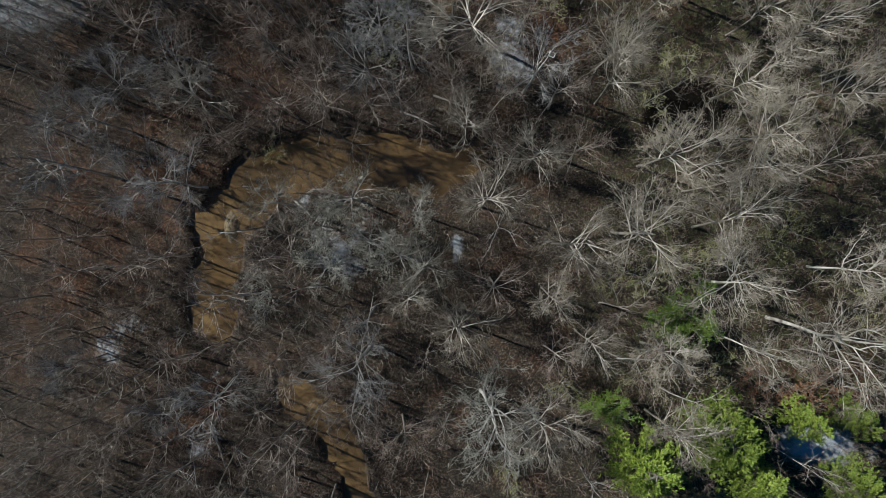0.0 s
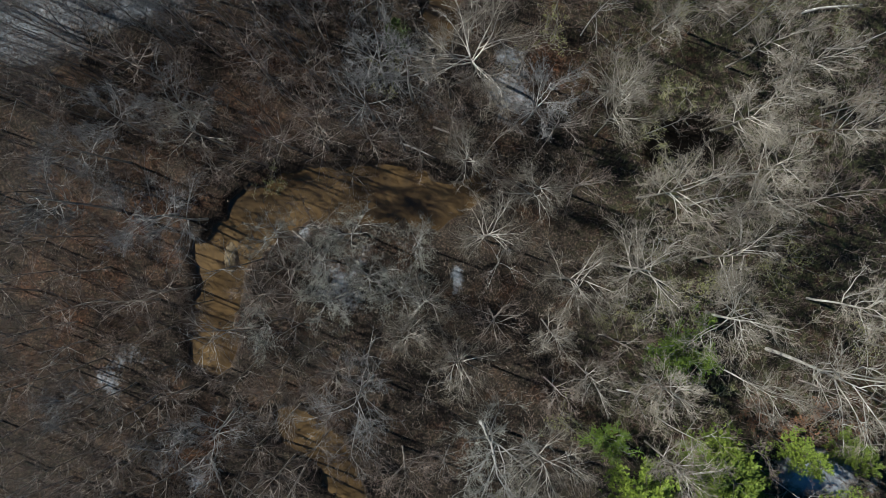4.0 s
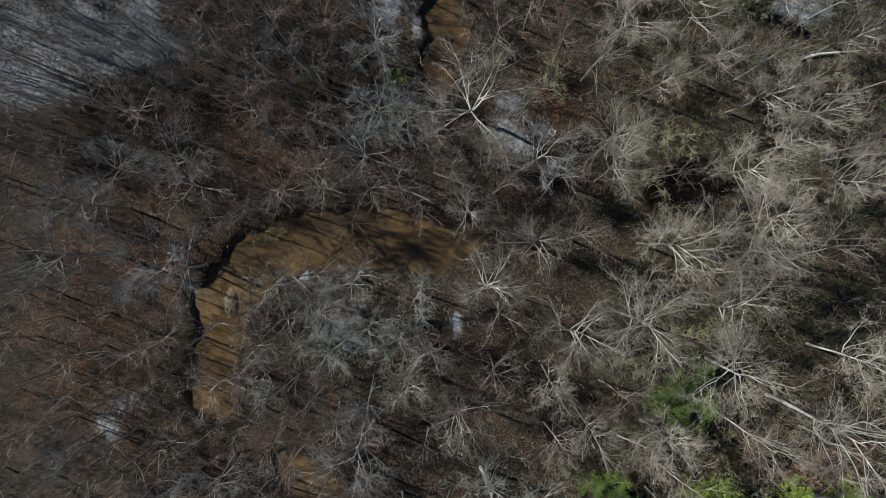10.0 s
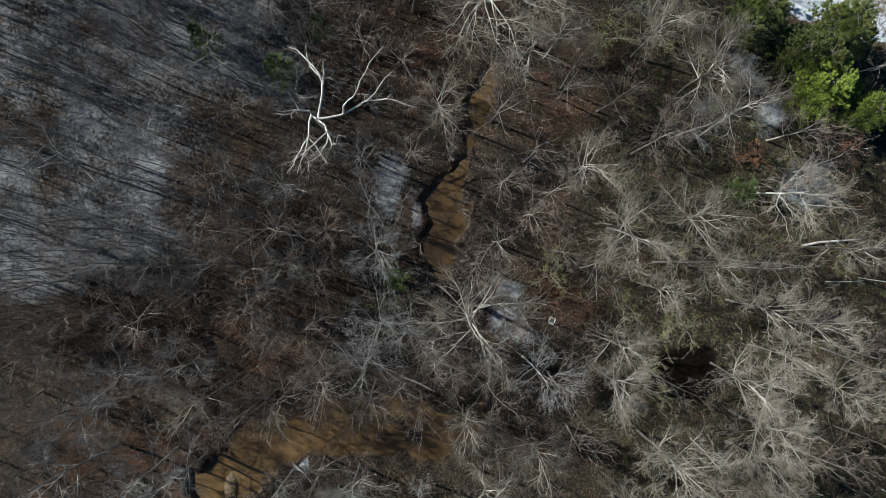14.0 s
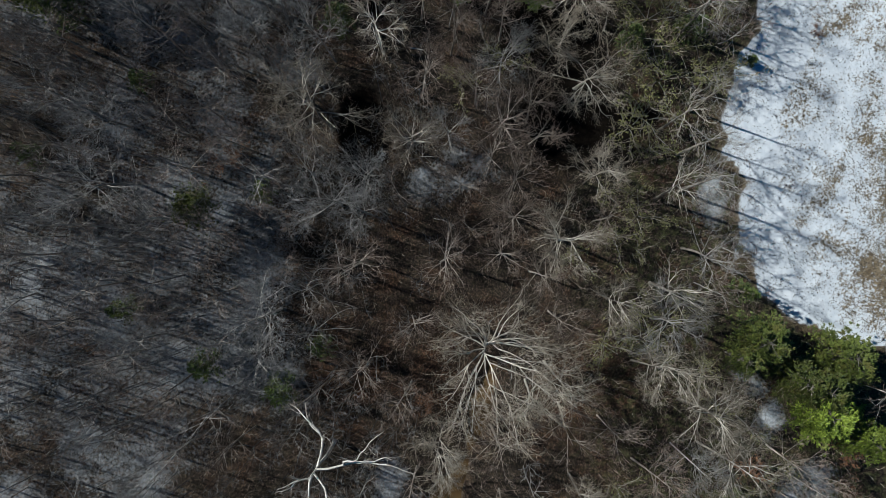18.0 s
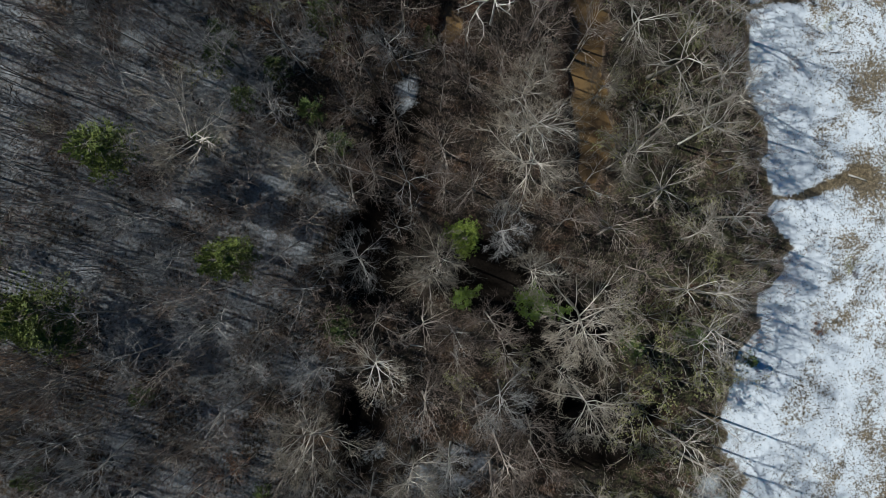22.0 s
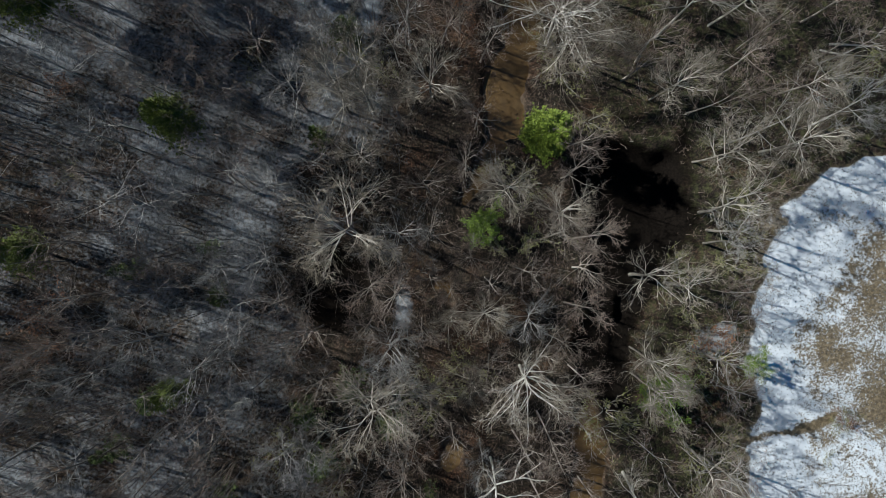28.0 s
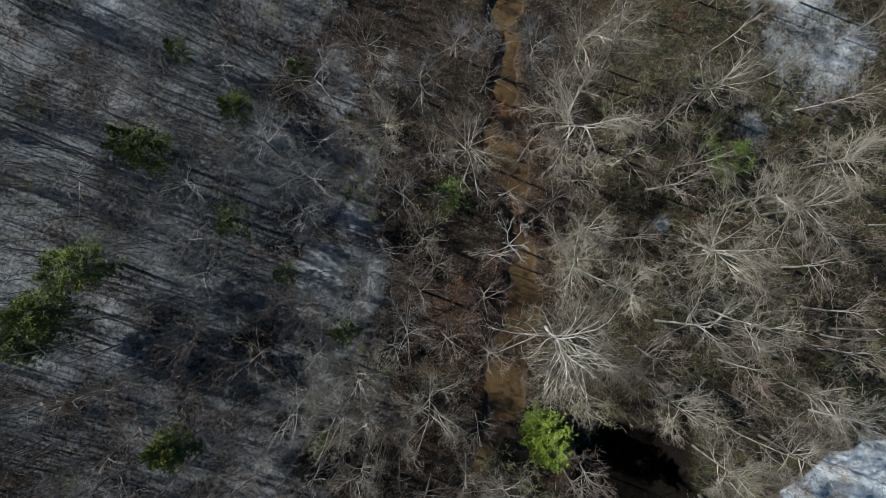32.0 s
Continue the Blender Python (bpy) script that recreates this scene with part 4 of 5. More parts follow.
plant("brown", 8.0, 110.5, 15.6, 3.5)
plant("olive", 36.8, 111.1, 4.6, 3.1)
plant("cedar", 34.2, 111.1, 8.3, 2.6)
plant("cedar", -48.9, 111.5, 8.3, 3.2)
plant("cedar", -14.5, 112.4, 9, 3.0)
plant("edge", 34.2, 112.7, 16.2, 4.1)
plant("brown", -22.8, 113.0, 15.6, 4.1)
plant("brown", -3.1, 113.5, 15.6, 4.2)
plant("brown", -14.8, 113.5, 15.6, 4.1)
plant("olive", 29.0, 113.5, 4.6, 3.9)
plant("grey", -28.7, 113.7, 17.5, 4.0)
plant("olive", 32.2, 114.2, 4.6, 3.1)
plant("brown", 5.9, 114.2, 15.6, 4.1)
plant("pale", 17.7, 116.0, 18.4, 6.6)
plant("bigcedar", -51.0, 115.0, 10, 5.6)
plant("holly", 2.7, 116.8, 5.5, 1.7)
plant("holly", 12.8, 116.3, 7.5, 2.7)
plant("edge", 31.4, 117.4, 16.2, 4.0)
plant("brown", -30.6, 117.4, 15.6, 4.0)
plant("pale", -2.3, 118.7, 18.4, 4.0)
plant("brown", -22.9, 119.2, 15.6, 3.4)
plant("grey", -11.5, 122.0, 17.5, 4.1)
plant("olive", 38.4, 119.6, 4.6, 3.1)
plant("pale", 11.2, 120.7, 18.4, 3.4)
plant("brown", 26.1, 120.7, 15.6, 3.6)
plant("olive", 57.5, 121.2, 1.8, 1.6)
plant("hillpine", -26.0, 122.1, 16.5, 3.4)
plant("grey", -34.4, 122.3, 17.5, 3.0)
plant("pale", -1.6, 122.7, 18.4, 4.0)
plant("pine", 2.3, 125.1, 10.5, 2.9)
plant("white", 33.9, 124.5, 14.4, 3.7)
plant("brown", 22.0, 125.1, 15.6, 4.2)
plant("grey", 7.8, 125.4, 20, 3.7)
plant("brown", -16.9, 126.6, 15.6, 3.5)
plant("brown", 16.3, 126.6, 15.6, 3.5)
plant("grey", -37.9, 126.9, 17.5, 3.9)
plant("olive", 35.2, 128.7, 4.6, 3.1)
plant("brown", -44.8, 129.4, 15.6, 3.3)
plant("edge", 28.8, 130.6, 13.8, 4.2)
plant("olive", 30.6, 131.1, 4.6, 3.1)
plant("pale", 10.7, 133.6, 18.4, 6.4)
plant("brown", 4.6, 131.3, 15.6, 4.1)
plant("brown", 0.4, 131.3, 15.6, 3.5)
plant("brown", -8.6, 133.3, 15.6, 4.1)
plant("pale", -16.5, 133.6, 20, 4.0)
plant("pale", 23.4, 134.6, 18.4, 4.4)
plant("hillpine", -41.7, 135.8, 13.5, 4.1)
plant("pale", -31.0, 135.9, 18.4, 5.9)
plant("white", 33.5, 138.0, 15.2, 4.7)
plant("brown", 0.4, 136.7, 15.6, 4.1)
plant("olive", 25.2, 137.1, 4.6, 3.9)
plant("cedar", -31.6, 137.6, 8.3, 1.9)
sycamore(10.5, 139.0, 21, [(5, 6), (40, 5), (270, 4.5), (200, 5), (120, 5), (330, 4)], 0.2, 6, True)
plant("cedar", -14.6, 137.8, 8.3, 2.3)
plant("edge", 28.8, 139.3, 16.2, 3.4)
plant("grey", -29.3, 140.4, 17.5, 3.3)
plant("grey", -22.4, 140.5, 17.5, 3.3)
plant("brown", -6.0, 141.0, 15.6, 4.3)
plant("brown", -11.3, 141.5, 15.6, 3.5)
plant("pale", 9.8, 141.9, 18.4, 4.0)
plant("edge", 35.5, 142.0, 16.2, 3.7)
plant("cedar", -18.3, 142.2, 8.3, 2.4)
plant("brown", -0.3, 142.9, 15.6, 2.8)
plant("cedar", -26.8, 143.5, 8.3, 2.2)
plant("olive", 28.3, 144.0, 4.6, 3.1)
plant("pale", 21.3, 144.3, 12, 3.0)
plant("olive", 33.7, 144.7, 4.6, 3.1)
plant("olive", 24.4, 145.4, 4.6, 2.3)
plant("brown", 3.2, 145.5, 15.6, 3.5)
plant("pale", 14.1, 146.7, 13, 2.9)
plant("cedar", -22.7, 147.3, 8, 2.4)
plant("edge", 29.1, 147.5, 16.2, 5.4)
plant("brown", -10.0, 147.5, 15.6, 4.2)
plant("olive", -32.5, 147.7, 4.6, 3.0)
plant("grey", -5.7, 147.9, 17.5, 3.7)
plant("grey", -28.1, 148.2, 17.5, 4.0)
plant("brown", 8.0, 148.2, 15.6, 3.5)
plant("brown", 0.4, 148.2, 15.6, 3.1)
plant("cedar", -30.3, 148.3, 8.3, 2.2)
plant("grey", -19.8, 148.5, 17.5, 4.0)
plant("brown", 11.8, 149.1, 20, 3.4)
plant("brown", 3.2, 150.8, 15.6, 3.1)
plant("grey", -41.0, 151.0, 17.5, 3.2)
plant("cedar", -29.5, 151.4, 8.3, 2.2)
plant("cedar", -1.8, 151.6, 8.3, 1.2)
plant("brown", 19.4, 151.9, 15.6, 3.5)
plant("white", 25.6, 152.9, 15.2, 6.1)
plant("olive", -14.2, 152.8, 4.6, 2.3)
plant("brown", 11.8, 152.9, 20, 3.7)
plant("brown", -12.8, 154.3, 15.6, 4.2)
plant("brown", -5.8, 154.3, 15.6, 4.2)
sycamore(6.7, 155.0, 19, [(28, 7), (195, 7.5), (270, 5), (342, 6), (102, 5.5)], 0.19, 2)
plant("brown", -38.7, 154.8, 15.6, 3.3)
plant("olive", 35.3, 155.0, 4.6, 3.9)
plant("olive", 54.6, 155.1, 1.2, 1.1)
plant("cedar", -16.8, 155.2, 8.3, 3.0)
plant("brown", 15.6, 156.3, 15.6, 3.1)
plant("grey", -46.0, 156.9, 17.5, 3.8)
plant("edge", 34.2, 157.1, 16.2, 4.1)
plant("olive", -23.2, 157.3, 4.6, 3.1)
plant("grey", 5.2, 157.6, 17.5, 2.7)
plant("grey", -20.4, 157.7, 17.5, 4.0)
plant("cedar", -42.9, 158.5, 8.3, 2.1)
plant("brown", -30.6, 158.9, 15.6, 3.4)
plant("brown", 9.8, 158.9, 20, 4.0)
plant("grey", -16.5, 159.1, 17.5, 3.4)
plant("olive", 22.9, 159.1, 4.6, 3.1)
plant("brown", 1.1, 159.9, 14, 2.8)
plant("olive", 56.1, 160.2, 2.4, 2.1)
plant("cedar", -7.1, 160.8, 8, 2.7)
plant("brown", -7.2, 161.2, 15.6, 4.2)
plant("olive", 22.9, 161.6, 4.6, 3.9)
plant("brown", 13.3, 161.6, 19, 3.7)
plant("cedar", -18.4, 162.0, 8, 3.0)
plant("olive", -3.4, 162.9, 4.6, 3.1)
plant("brown", -1.7, 163.2, 15.6, 3.1)
plant("olive", -0.3, 163.7, 4.6, 3.5)
plant("holly", 30.3, 164.2, 7, 3.2)
plant("hillpine", -34.6, 166.1, 11, 2.5)
plant("olive", -1.9, 165.4, 4.6, 2.7)
plant("cedar", -12.4, 165.8, 8, 3.0)
plant("brown", 14.6, 166.3, 20, 3.7)
plant("grey", -4.4, 166.4, 17.5, 3.4)
plant("brown", -0.3, 166.8, 15.6, 3.1)
plant("grey", -24.4, 166.9, 17.5, 2.7)
plant("pale", 26.7, 167.0, 18.4, 3.4)
plant("pale", -8.4, 166.2, 20, 6.4)
plant("brown", -15.5, 167.3, 15.6, 3.5)
plant("pale", 3.4, 167.4, 11, 2.9)
plant("brown", 17.8, 168.1, 15.6, 3.1)
plant("olive", 2.8, 168.6, 5, 3.1)
plant("holly", 42.5, 168.8, 5.5, 1.8)
plant("olive", 35.3, 169.3, 4.6, 3.1)
plant("grey", -42.5, 169.5, 17.5, 3.2)
plant("brown", 6.6, 169.6, 15.6, 3.5)
sycamore(10.9, 168.0, 20, [(0, 7), (235, 7), (285, 6.5), (315, 7), (190, 4.5), (40, 5.5), (260, 6), (90, 4)], 0.24, 3, True)
plant("grey", -31.2, 170.6, 17.5, 3.9)
plant("pale", 26.7, 170.6, 18.4, 4.1)
plant("brown", -20.9, 170.7, 15.6, 4.1)
plant("grey", -6.2, 172.1, 21, 4.0)
plant("russet", 37.6, 172.4, 4.6, 2.3)
plant("brown", 14.7, 172.5, 19, 3.4)
plant("russet", -51.3, 172.6, 4.6, 2.5)
plant("grey", -37.3, 173.0, 17.5, 3.6)
plant("grey", -26.3, 173.5, 17.5, 2.7)
plant("brown", -48.0, 173.5, 15.6, 2.6)
plant("brown", -17.0, 173.7, 15.6, 3.5)
plant("pale", 0.4, 174.3, 10, 2.6)
plant("brown", -43.3, 174.3, 15.6, 3.3)
plant("brown", -3.0, 174.9, 15.6, 2.8)
plant("brown", -9.9, 175.1, 15.6, 2.8)
plant("pale", 5.5, 175.9, 13, 3.6)
plant("grey", 11.9, 176.0, 17.5, 3.4)
plant("russet", -51.4, 176.5, 4.6, 2.5)
plant("brown", 17.2, 177.0, 20, 3.4)
plant("brown", -21.6, 177.9, 15.6, 3.4)
plant("brown", -44.9, 178.9, 15.6, 3.2)
plant("brown", -5.8, 179.0, 15.6, 4.1)
plant("brown", 1.2, 179.0, 13, 2.5)
plant("brown", -17.4, 179.1, 15.6, 3.6)
plant("brown", -9.9, 179.7, 15.6, 4.1)
plant("edge", 31.5, 179.8, 16.2, 3.7)
plant("brown", 5.9, 180.6, 15.6, 2.8)
plant("edge", 27.1, 180.9, 16.2, 4.9)
plant("olive", 32.6, 180.9, 5, 3.1)
plant("cedar", -40.5, 181.9, 9, 1.8)
plant("brown", 18.4, 182.0, 15.6, 3.5)
plant("grey", -28.3, 182.1, 19, 3.0)
plant("brown", 9.9, 182.1, 19, 3.4)
plant("olive", 39.8, 182.8, 4.6, 2.3)
plant("brown", 3.3, 183.3, 13, 2.9)
plant("grey", -22.9, 184.1, 17.5, 4.0)
plant("brown", -36.1, 184.1, 15.6, 3.3)
plant("bigcedar", -51.9, 184.1, 8.3, 3.4)
plant("cedar", -30.8, 184.8, 8.3, 1.5)
plant("olive", 6.6, 185.5, 4.6, 2.3)
plant("brown", 18.5, 186.1, 20, 3.4)
plant("brown", 14.5, 186.1, 20, 3.7)
plant("grey", -5.7, 186.1, 20, 3.7)
plant("olive", 12.8, 186.3, 4.6, 2.7)
plant("holly", 5.0, 188.2, 7, 2.7)
plant("pale", -11.9, 188.4, 22, 6.3)
plant("pale", 15.6, 189.5, 12, 4.3)
plant("edge", 36.5, 189.8, 16.2, 4.2)
plant("pale", 8.4, 192.1, 12, 4.4)
plant("grey", -31.1, 192.1, 17.5, 3.3)
plant("brown", -1.7, 192.5, 15.6, 3.5)
plant("olive", 11.3, 193.4, 4.6, 3.1)
plant("grey", -21.6, 193.6, 17.5, 3.3)
plant("olive", 7.5, 195.8, 4.6, 2.3)
plant("brown", 3.2, 195.9, 15.6, 3.5)
plant("pale", -10.4, 196.7, 20, 3.4)
plant("pale", 35.5, 197.0, 18.4, 4.4)
plant("pale", 45.0, 198.4, 18.4, 5.4)
plant("bigcedar", -33.0, 200.2, 13.5, 3.5)
plant("brown", 17.1, 198.9, 21, 3.3)
plant("brown", -23.3, 199.1, 15.6, 3.4)
plant("densepine", 13.4, 200.1, 12.5, 3.8)
plant("grey", -40.6, 200.4, 19, 3.2)
plant("cedar", -16.6, 199.3, 11.5, 1.8)
plant("brown", -5.8, 201.6, 15.6, 3.5)
plant("brown", 4.6, 201.6, 15.6, 2.8)
plant("grey", 52.1, 202.0, 17.5, 4.1)
plant("olive", 20.5, 202.7, 4.6, 2.7)
plant("pale", -9.7, 203.5, 20, 4.0)
plant("pale", -13.2, 204.0, 19, 5.1)
plant("grey", -19.1, 204.1, 19, 4.0)
plant("russet", -48.2, 204.7, 4.6, 2.1)
plant("brown", -26.6, 204.8, 15.6, 3.4)
plant("pale", 29.4, 205.9, 18.4, 4.0)
plant("grey", -44.9, 206.1, 17.5, 3.7)
plant("pale", -1.6, 206.2, 20, 4.8)
plant("brown", -30.2, 206.3, 15.6, 4.0)
plant("pale", 46.9, 206.5, 18.4, 4.0)
plant("brown", -39.1, 208.3, 15.6, 3.2)
plant("brown", 25.3, 208.5, 15.6, 4.1)
plant("pale", -12.4, 208.6, 18.4, 4.7)
plant("brown", 39.1, 209.2, 15.6, 4.1)
plant("olive", 56.9, 209.6, 4.6, 3.9)
plant("olive", -8.8, 209.6, 4.6, 3.1)
plant("brown", 19.1, 209.9, 15.6, 4.2)
plant("brown", 27.4, 211.2, 15.6, 4.2)
plant("brown", 5.3, 211.2, 15.6, 3.5)
plant("grey", -16.5, 211.5, 17.5, 3.0)
plant("pale", 16.0, 212.7, 18.4, 6.4)
plant("white", 30.2, 214.7, 21, 5.7)
plant("brown", -32.1, 213.1, 15.6, 3.3)
plant("brown", -0.3, 213.3, 15.6, 3.5)
plant("olive", 16.6, 209.4, 4.6, 3.5)
plant("cedar", -13.8, 213.8, 8.3, 3.0)
sycamore(14.6, 213.8, 19, [(355, 8.5), (178, 9), (300, 8), (330, 8.5), (250, 5), (20, 7), (150, 5), (275, 7)], 0.26, 4, True)
plant("olive", 13.6, 215.0, 4.6, 2.3)
plant("brown", 2.5, 215.4, 15.6, 2.8)
plant("white", 37.7, 216.4, 21, 5.3)
plant("bigcedar", -47.0, 217.4, 13, 4.3)
plant("brown", 50.8, 216.8, 15.6, 4.1)
plant("bigcedar", -50.0, 214.8, 11, 3.8)
plant("grey", -11.1, 218.3, 17.5, 3.4)
plant("brown", -36.0, 218.6, 15.6, 3.2)
plant("brown", 5.3, 219.5, 15.6, 3.5)
plant("pale", 22.7, 219.7, 18.4, 4.1)
plant("russet", 2.8, 219.7, 4.6, 2.3)
plant("brown", 41.1, 220.9, 15.6, 4.1)
plant("cedar", -21.1, 221.4, 8.3, 2.1)
plant("pale", 17.3, 221.7, 18.4, 5.4)
plant("grey", -9.8, 221.7, 17.5, 4.1)
plant("brown", 6.4, 224.2, 15.6, 2.8)
plant("brown", -0.3, 222.3, 15.6, 3.5)
plant("brown", 48.2, 222.3, 15.6, 4.8)
plant("grey", -29.7, 222.4, 17.5, 3.3)
plant("hillpine", -42.6, 223.0, 13.5, 3.9)
plant("olive", 19.0, 223.5, 4.6, 3.1)
plant("pale", 36.2, 225.6, 18.4, 6.1)
plant("grey", -30.8, 225.6, 17.5, 3.6)
sycamore(8.6, 225.8, 16, [(50, 6), (195, 5.5), (110, 4.5), (300, 3.5), (20, 3)], 0.15, 5, wood=BARK_GREY)
plant("brown", -3.1, 226.4, 15.6, 3.5)
plant("brown", 25.3, 226.4, 15.6, 3.5)
plant("pale", 17.9, 227.0, 18.4, 3.7)
plant("olive", -1.1, 228.2, 4.6, 3.1)
plant("grey", -17.9, 228.8, 19, 3.4)
plant("cedar", -28.0, 229.0, 9, 3.1)
plant("pale", 45.5, 229.8, 18.4, 5.7)
plant("pale", 40.3, 231.0, 18.4, 4.1)
plant("brown", 8.0, 232.6, 15.6, 3.5)
plant("olive", -11.1, 232.8, 4.6, 3.9)
plant("cedar", 1.0, 232.5, 12, 3.2)
plant("brown", 28.8, 233.4, 15.6, 4.2)
plant("grey", -31.9, 233.4, 17.5, 3.9)
plant("grey", -17.2, 233.8, 17.5, 4.1)
plant("grey", -25.3, 234.2, 17.5, 3.0)
plant("brown", 18.4, 234.6, 15.6, 4.1)
plant("pale", 50.9, 236.4, 18.4, 4.7)
plant("brown", 24.0, 236.8, 15.6, 4.2)
plant("holly", 39.1, 237.7, 4.5, 2.9)
plant("brown", 10.8, 237.6, 15.6, 3.5)
plant("hillpine", -34.6, 235.8, 18.5, 3.4)
plant("olive", 23.7, 239.0, 4.6, 3.1)
plant("pale", 3.6, 237.8, 20, 5.0)
plant("grey", -22.9, 238.2, 18, 4.6)
plant("pale", -7.6, 240.2, 12, 3.6)
plant("olive", -9.6, 240.4, 4.6, 3.1)
plant("olive", 36.8, 241.2, 4.6, 2.7)
plant("brown", 29.5, 241.6, 15.6, 4.1)
plant("pale", 16.3, 242.0, 18, 7.2)
plant("cedar", -11.9, 242.6, 8.3, 1.2)
plant("bigcedar", -27.2, 243.0, 8, 2.9)
plant("russet", 6.6, 244.4, 4.6, 1.9)
plant("grey", -39.8, 245.8, 17.5, 3.8)
plant("pale", 34.1, 246.0, 18.4, 4.7)
plant("grey", -3.0, 246.0, 17.5, 3.7)
plant("brown", -8.6, 246.4, 15.6, 3.1)
plant("brown", 5.3, 247.2, 15.6, 3.1)
plant("olive", 35.3, 248.2, 4.6, 3.1)
plant("pale", 17.3, 249.4, 18.4, 5.1)
plant("pale", 22.7, 250.6, 18.4, 4.0)
plant("cedar", -34.5, 250.6, 8.3, 2.1)
plant("grey", 5.2, 250.8, 17.5, 3.4)
plant("grey", 12.0, 250.8, 17.5, 3.4)
plant("brown", -10.0, 251.4, 15.6, 4.2)
plant("brown", 1.1, 252.6, 15.6, 4.2)


# ---- the rest of the wood, at random between the trees above ----
def scatter(kinds, tries, box, space, heights, radii, seed, where=None, rim=None):
    rng = random.Random(seed)
    done = []
    for _ in range(tries):
        x, y = rng.uniform(*box[0]), rng.uniform(*box[1])
        gap, kind = rng.uniform(*space), rng.choice(kinds)
        height, radius, lean, turn = rng.uniform(*heights), rng.uniform(*radii), abs(rng.gauss(0, 3)), rng.uniform(0, 360)
        if where and not where(x, y):
            continue
        if any(abs(x - a) < gap and abs(y - b) < gap for a, b in done):
            continue
        if any((x - a) ** 2 + (y - b) ** 2 < (0.45 * (r + gap)) ** 2 for a, b, r in taken[:named]):
            continue
        ax, ay = np.array(x), np.array(y)
        if off_river(ax, ay) < 0.15 or in_field(ax, ay) > (rim or (-0.5 if height < 6 else -5)):
            continue
        if any(math.hypot((x - hx) / rx, (y - hy) / ry) < 1.0 for hx, hy, rx, ry, _ in SHADE_HOLLOWS):
            continue
        done.append((x, y))
        plant(kind, x, y, height, radius, lean, turn)


named = len(taken)
WOOD = ((-70, 64), (-40, 266))
scatter(["fill", "fill", "fill", "fill", "fill", "brown"], 520, WOOD, (4.6, 6.4), (13, 19), (2.4, 4.2), 11)
scatter(["thin", "thin", "fill"], 560, WOOD, (3.5, 5.5), (9, 15), (1.6, 2.8), 12)
scatter(["brush", "brush", "greybrush"], 150, WOOD, (3, 5), (1.6, 4.2), (1.1, 2.2), 13)
scatter(["thin", "brush", "fill"], 420, ((-66, -12), (70, 200)), (3.2, 4.8), (8, 15), (2, 3.4), 16)
scatter(["fill", "brown", "fill"], 620, ((-66, -14), (-42, 40)), (3.4, 5.2), (12, 18), (2.6, 4.2), 33)
# brush and young trees on the stream's banks
scatter(["brush", "greybrush", "thin"], 420, ((-40, 16), (-40, 260)), (1.7, 2.8), (2.5, 6.5), (1.1, 2.0), 34, lambda x, y: off_river(np.array(x), np.array(y)) < 2.4)
# the close hedge of small trees along the field
scatter(["thin", "thin", "fill", "brush"], 1500, ((37, 50), (74, 194)), (1.7, 2.7), (3.5, 6.5), (1.4, 2.3), 31, lambda x, y: in_field(np.array(x), np.array(y)) > -5, -1.6)
scatter(["brown", "fill"], 420, ((36, 46), (116, 166)), (3.0, 4.4), (5, 8), (1.8, 2.8), 36, lambda x, y: in_field(np.array(x), np.array(y)) > -8, -3.5)
scatter(["olive"], 130, ((24, 47), (-30, 250)), (2.6, 4.4), (2.5, 5.5), (1.5, 2.6), 32, lambda x, y: in_field(np.array(x), np.array(y)) < -2)
# young trees where the snowy slope meets the flat
scatter(["fill", "thin", "brush"], 150, ((-17, -4), (198, 252)), (2.2, 3.4), (5, 11), (1.8, 3.2), 41)
scatter(["olive"], 80, ((20, 50), (-44, 276)), (4, 6), (2.5, 4.5), (1.4, 2.4), 14)
scatter(["cedar", "olive"], 90, ((-66, -8), (80, 270)), (6, 9), (3, 6.5), (1.2, 2.2), 15)


def out_of_hollows(x, y):
    free = np.ones(len(x), dtype=bool)
    for hx, hy, rx, ry, _ in SHADE_HOLLOWS:
        free &= np.hypot((x - hx) / rx, (y - hy) / ry) > 1.0
    return free


def undergrowth(name, label, material, count, seed, limits):
    """Stalks, saplings and dead stems too many to count, thick in some places and sparse in others."""
    rng = np.random.default_rng(seed)
    x, y = rng.uniform(-70, 66, count), rng.uniform(-48, 278, count)
    keep = out_of_hollows(x, y) & (off_river(x, y) > 0.2) & (in_field(x, y) < 0.3) & (wobble(x, y, 4, seed) + rng.normal(0, 0.35, count) > limits)
    x, y = x[keep], y[keep]
    p = np.stack([x, y, ground_height(x, y) - 0.05], -1)
    away_from_foot = rng.normal(0, 0.5, (len(x), 3))
    away_from_foot[:, 2] = 1
    length = rng.uniform(0.5, 1.2, len(x)) + 2.2 * rng.random(len(x)) ** 3
    d = unit(away_from_foot)
    stalks = cones(p, d, length, np.full(len(x), 0.035))
    e = np.repeat(np.arange(len(x)), 2)
    q = p[e] + d[e] * (length[e] * rng.uniform(0.3, 0.8, len(e)))[:, None]
    shoots = cones(q, unit(d[e] + 0.8 * unit(rng.normal(0, 1, (len(e), 3)))), length[e] * 0.5, np.full(len(e), 0.028))
    me = mesh_of(name, [stalks, shoots], material, False)
    tagged(new(name, me), label, "undergrowth", kind="stuff")


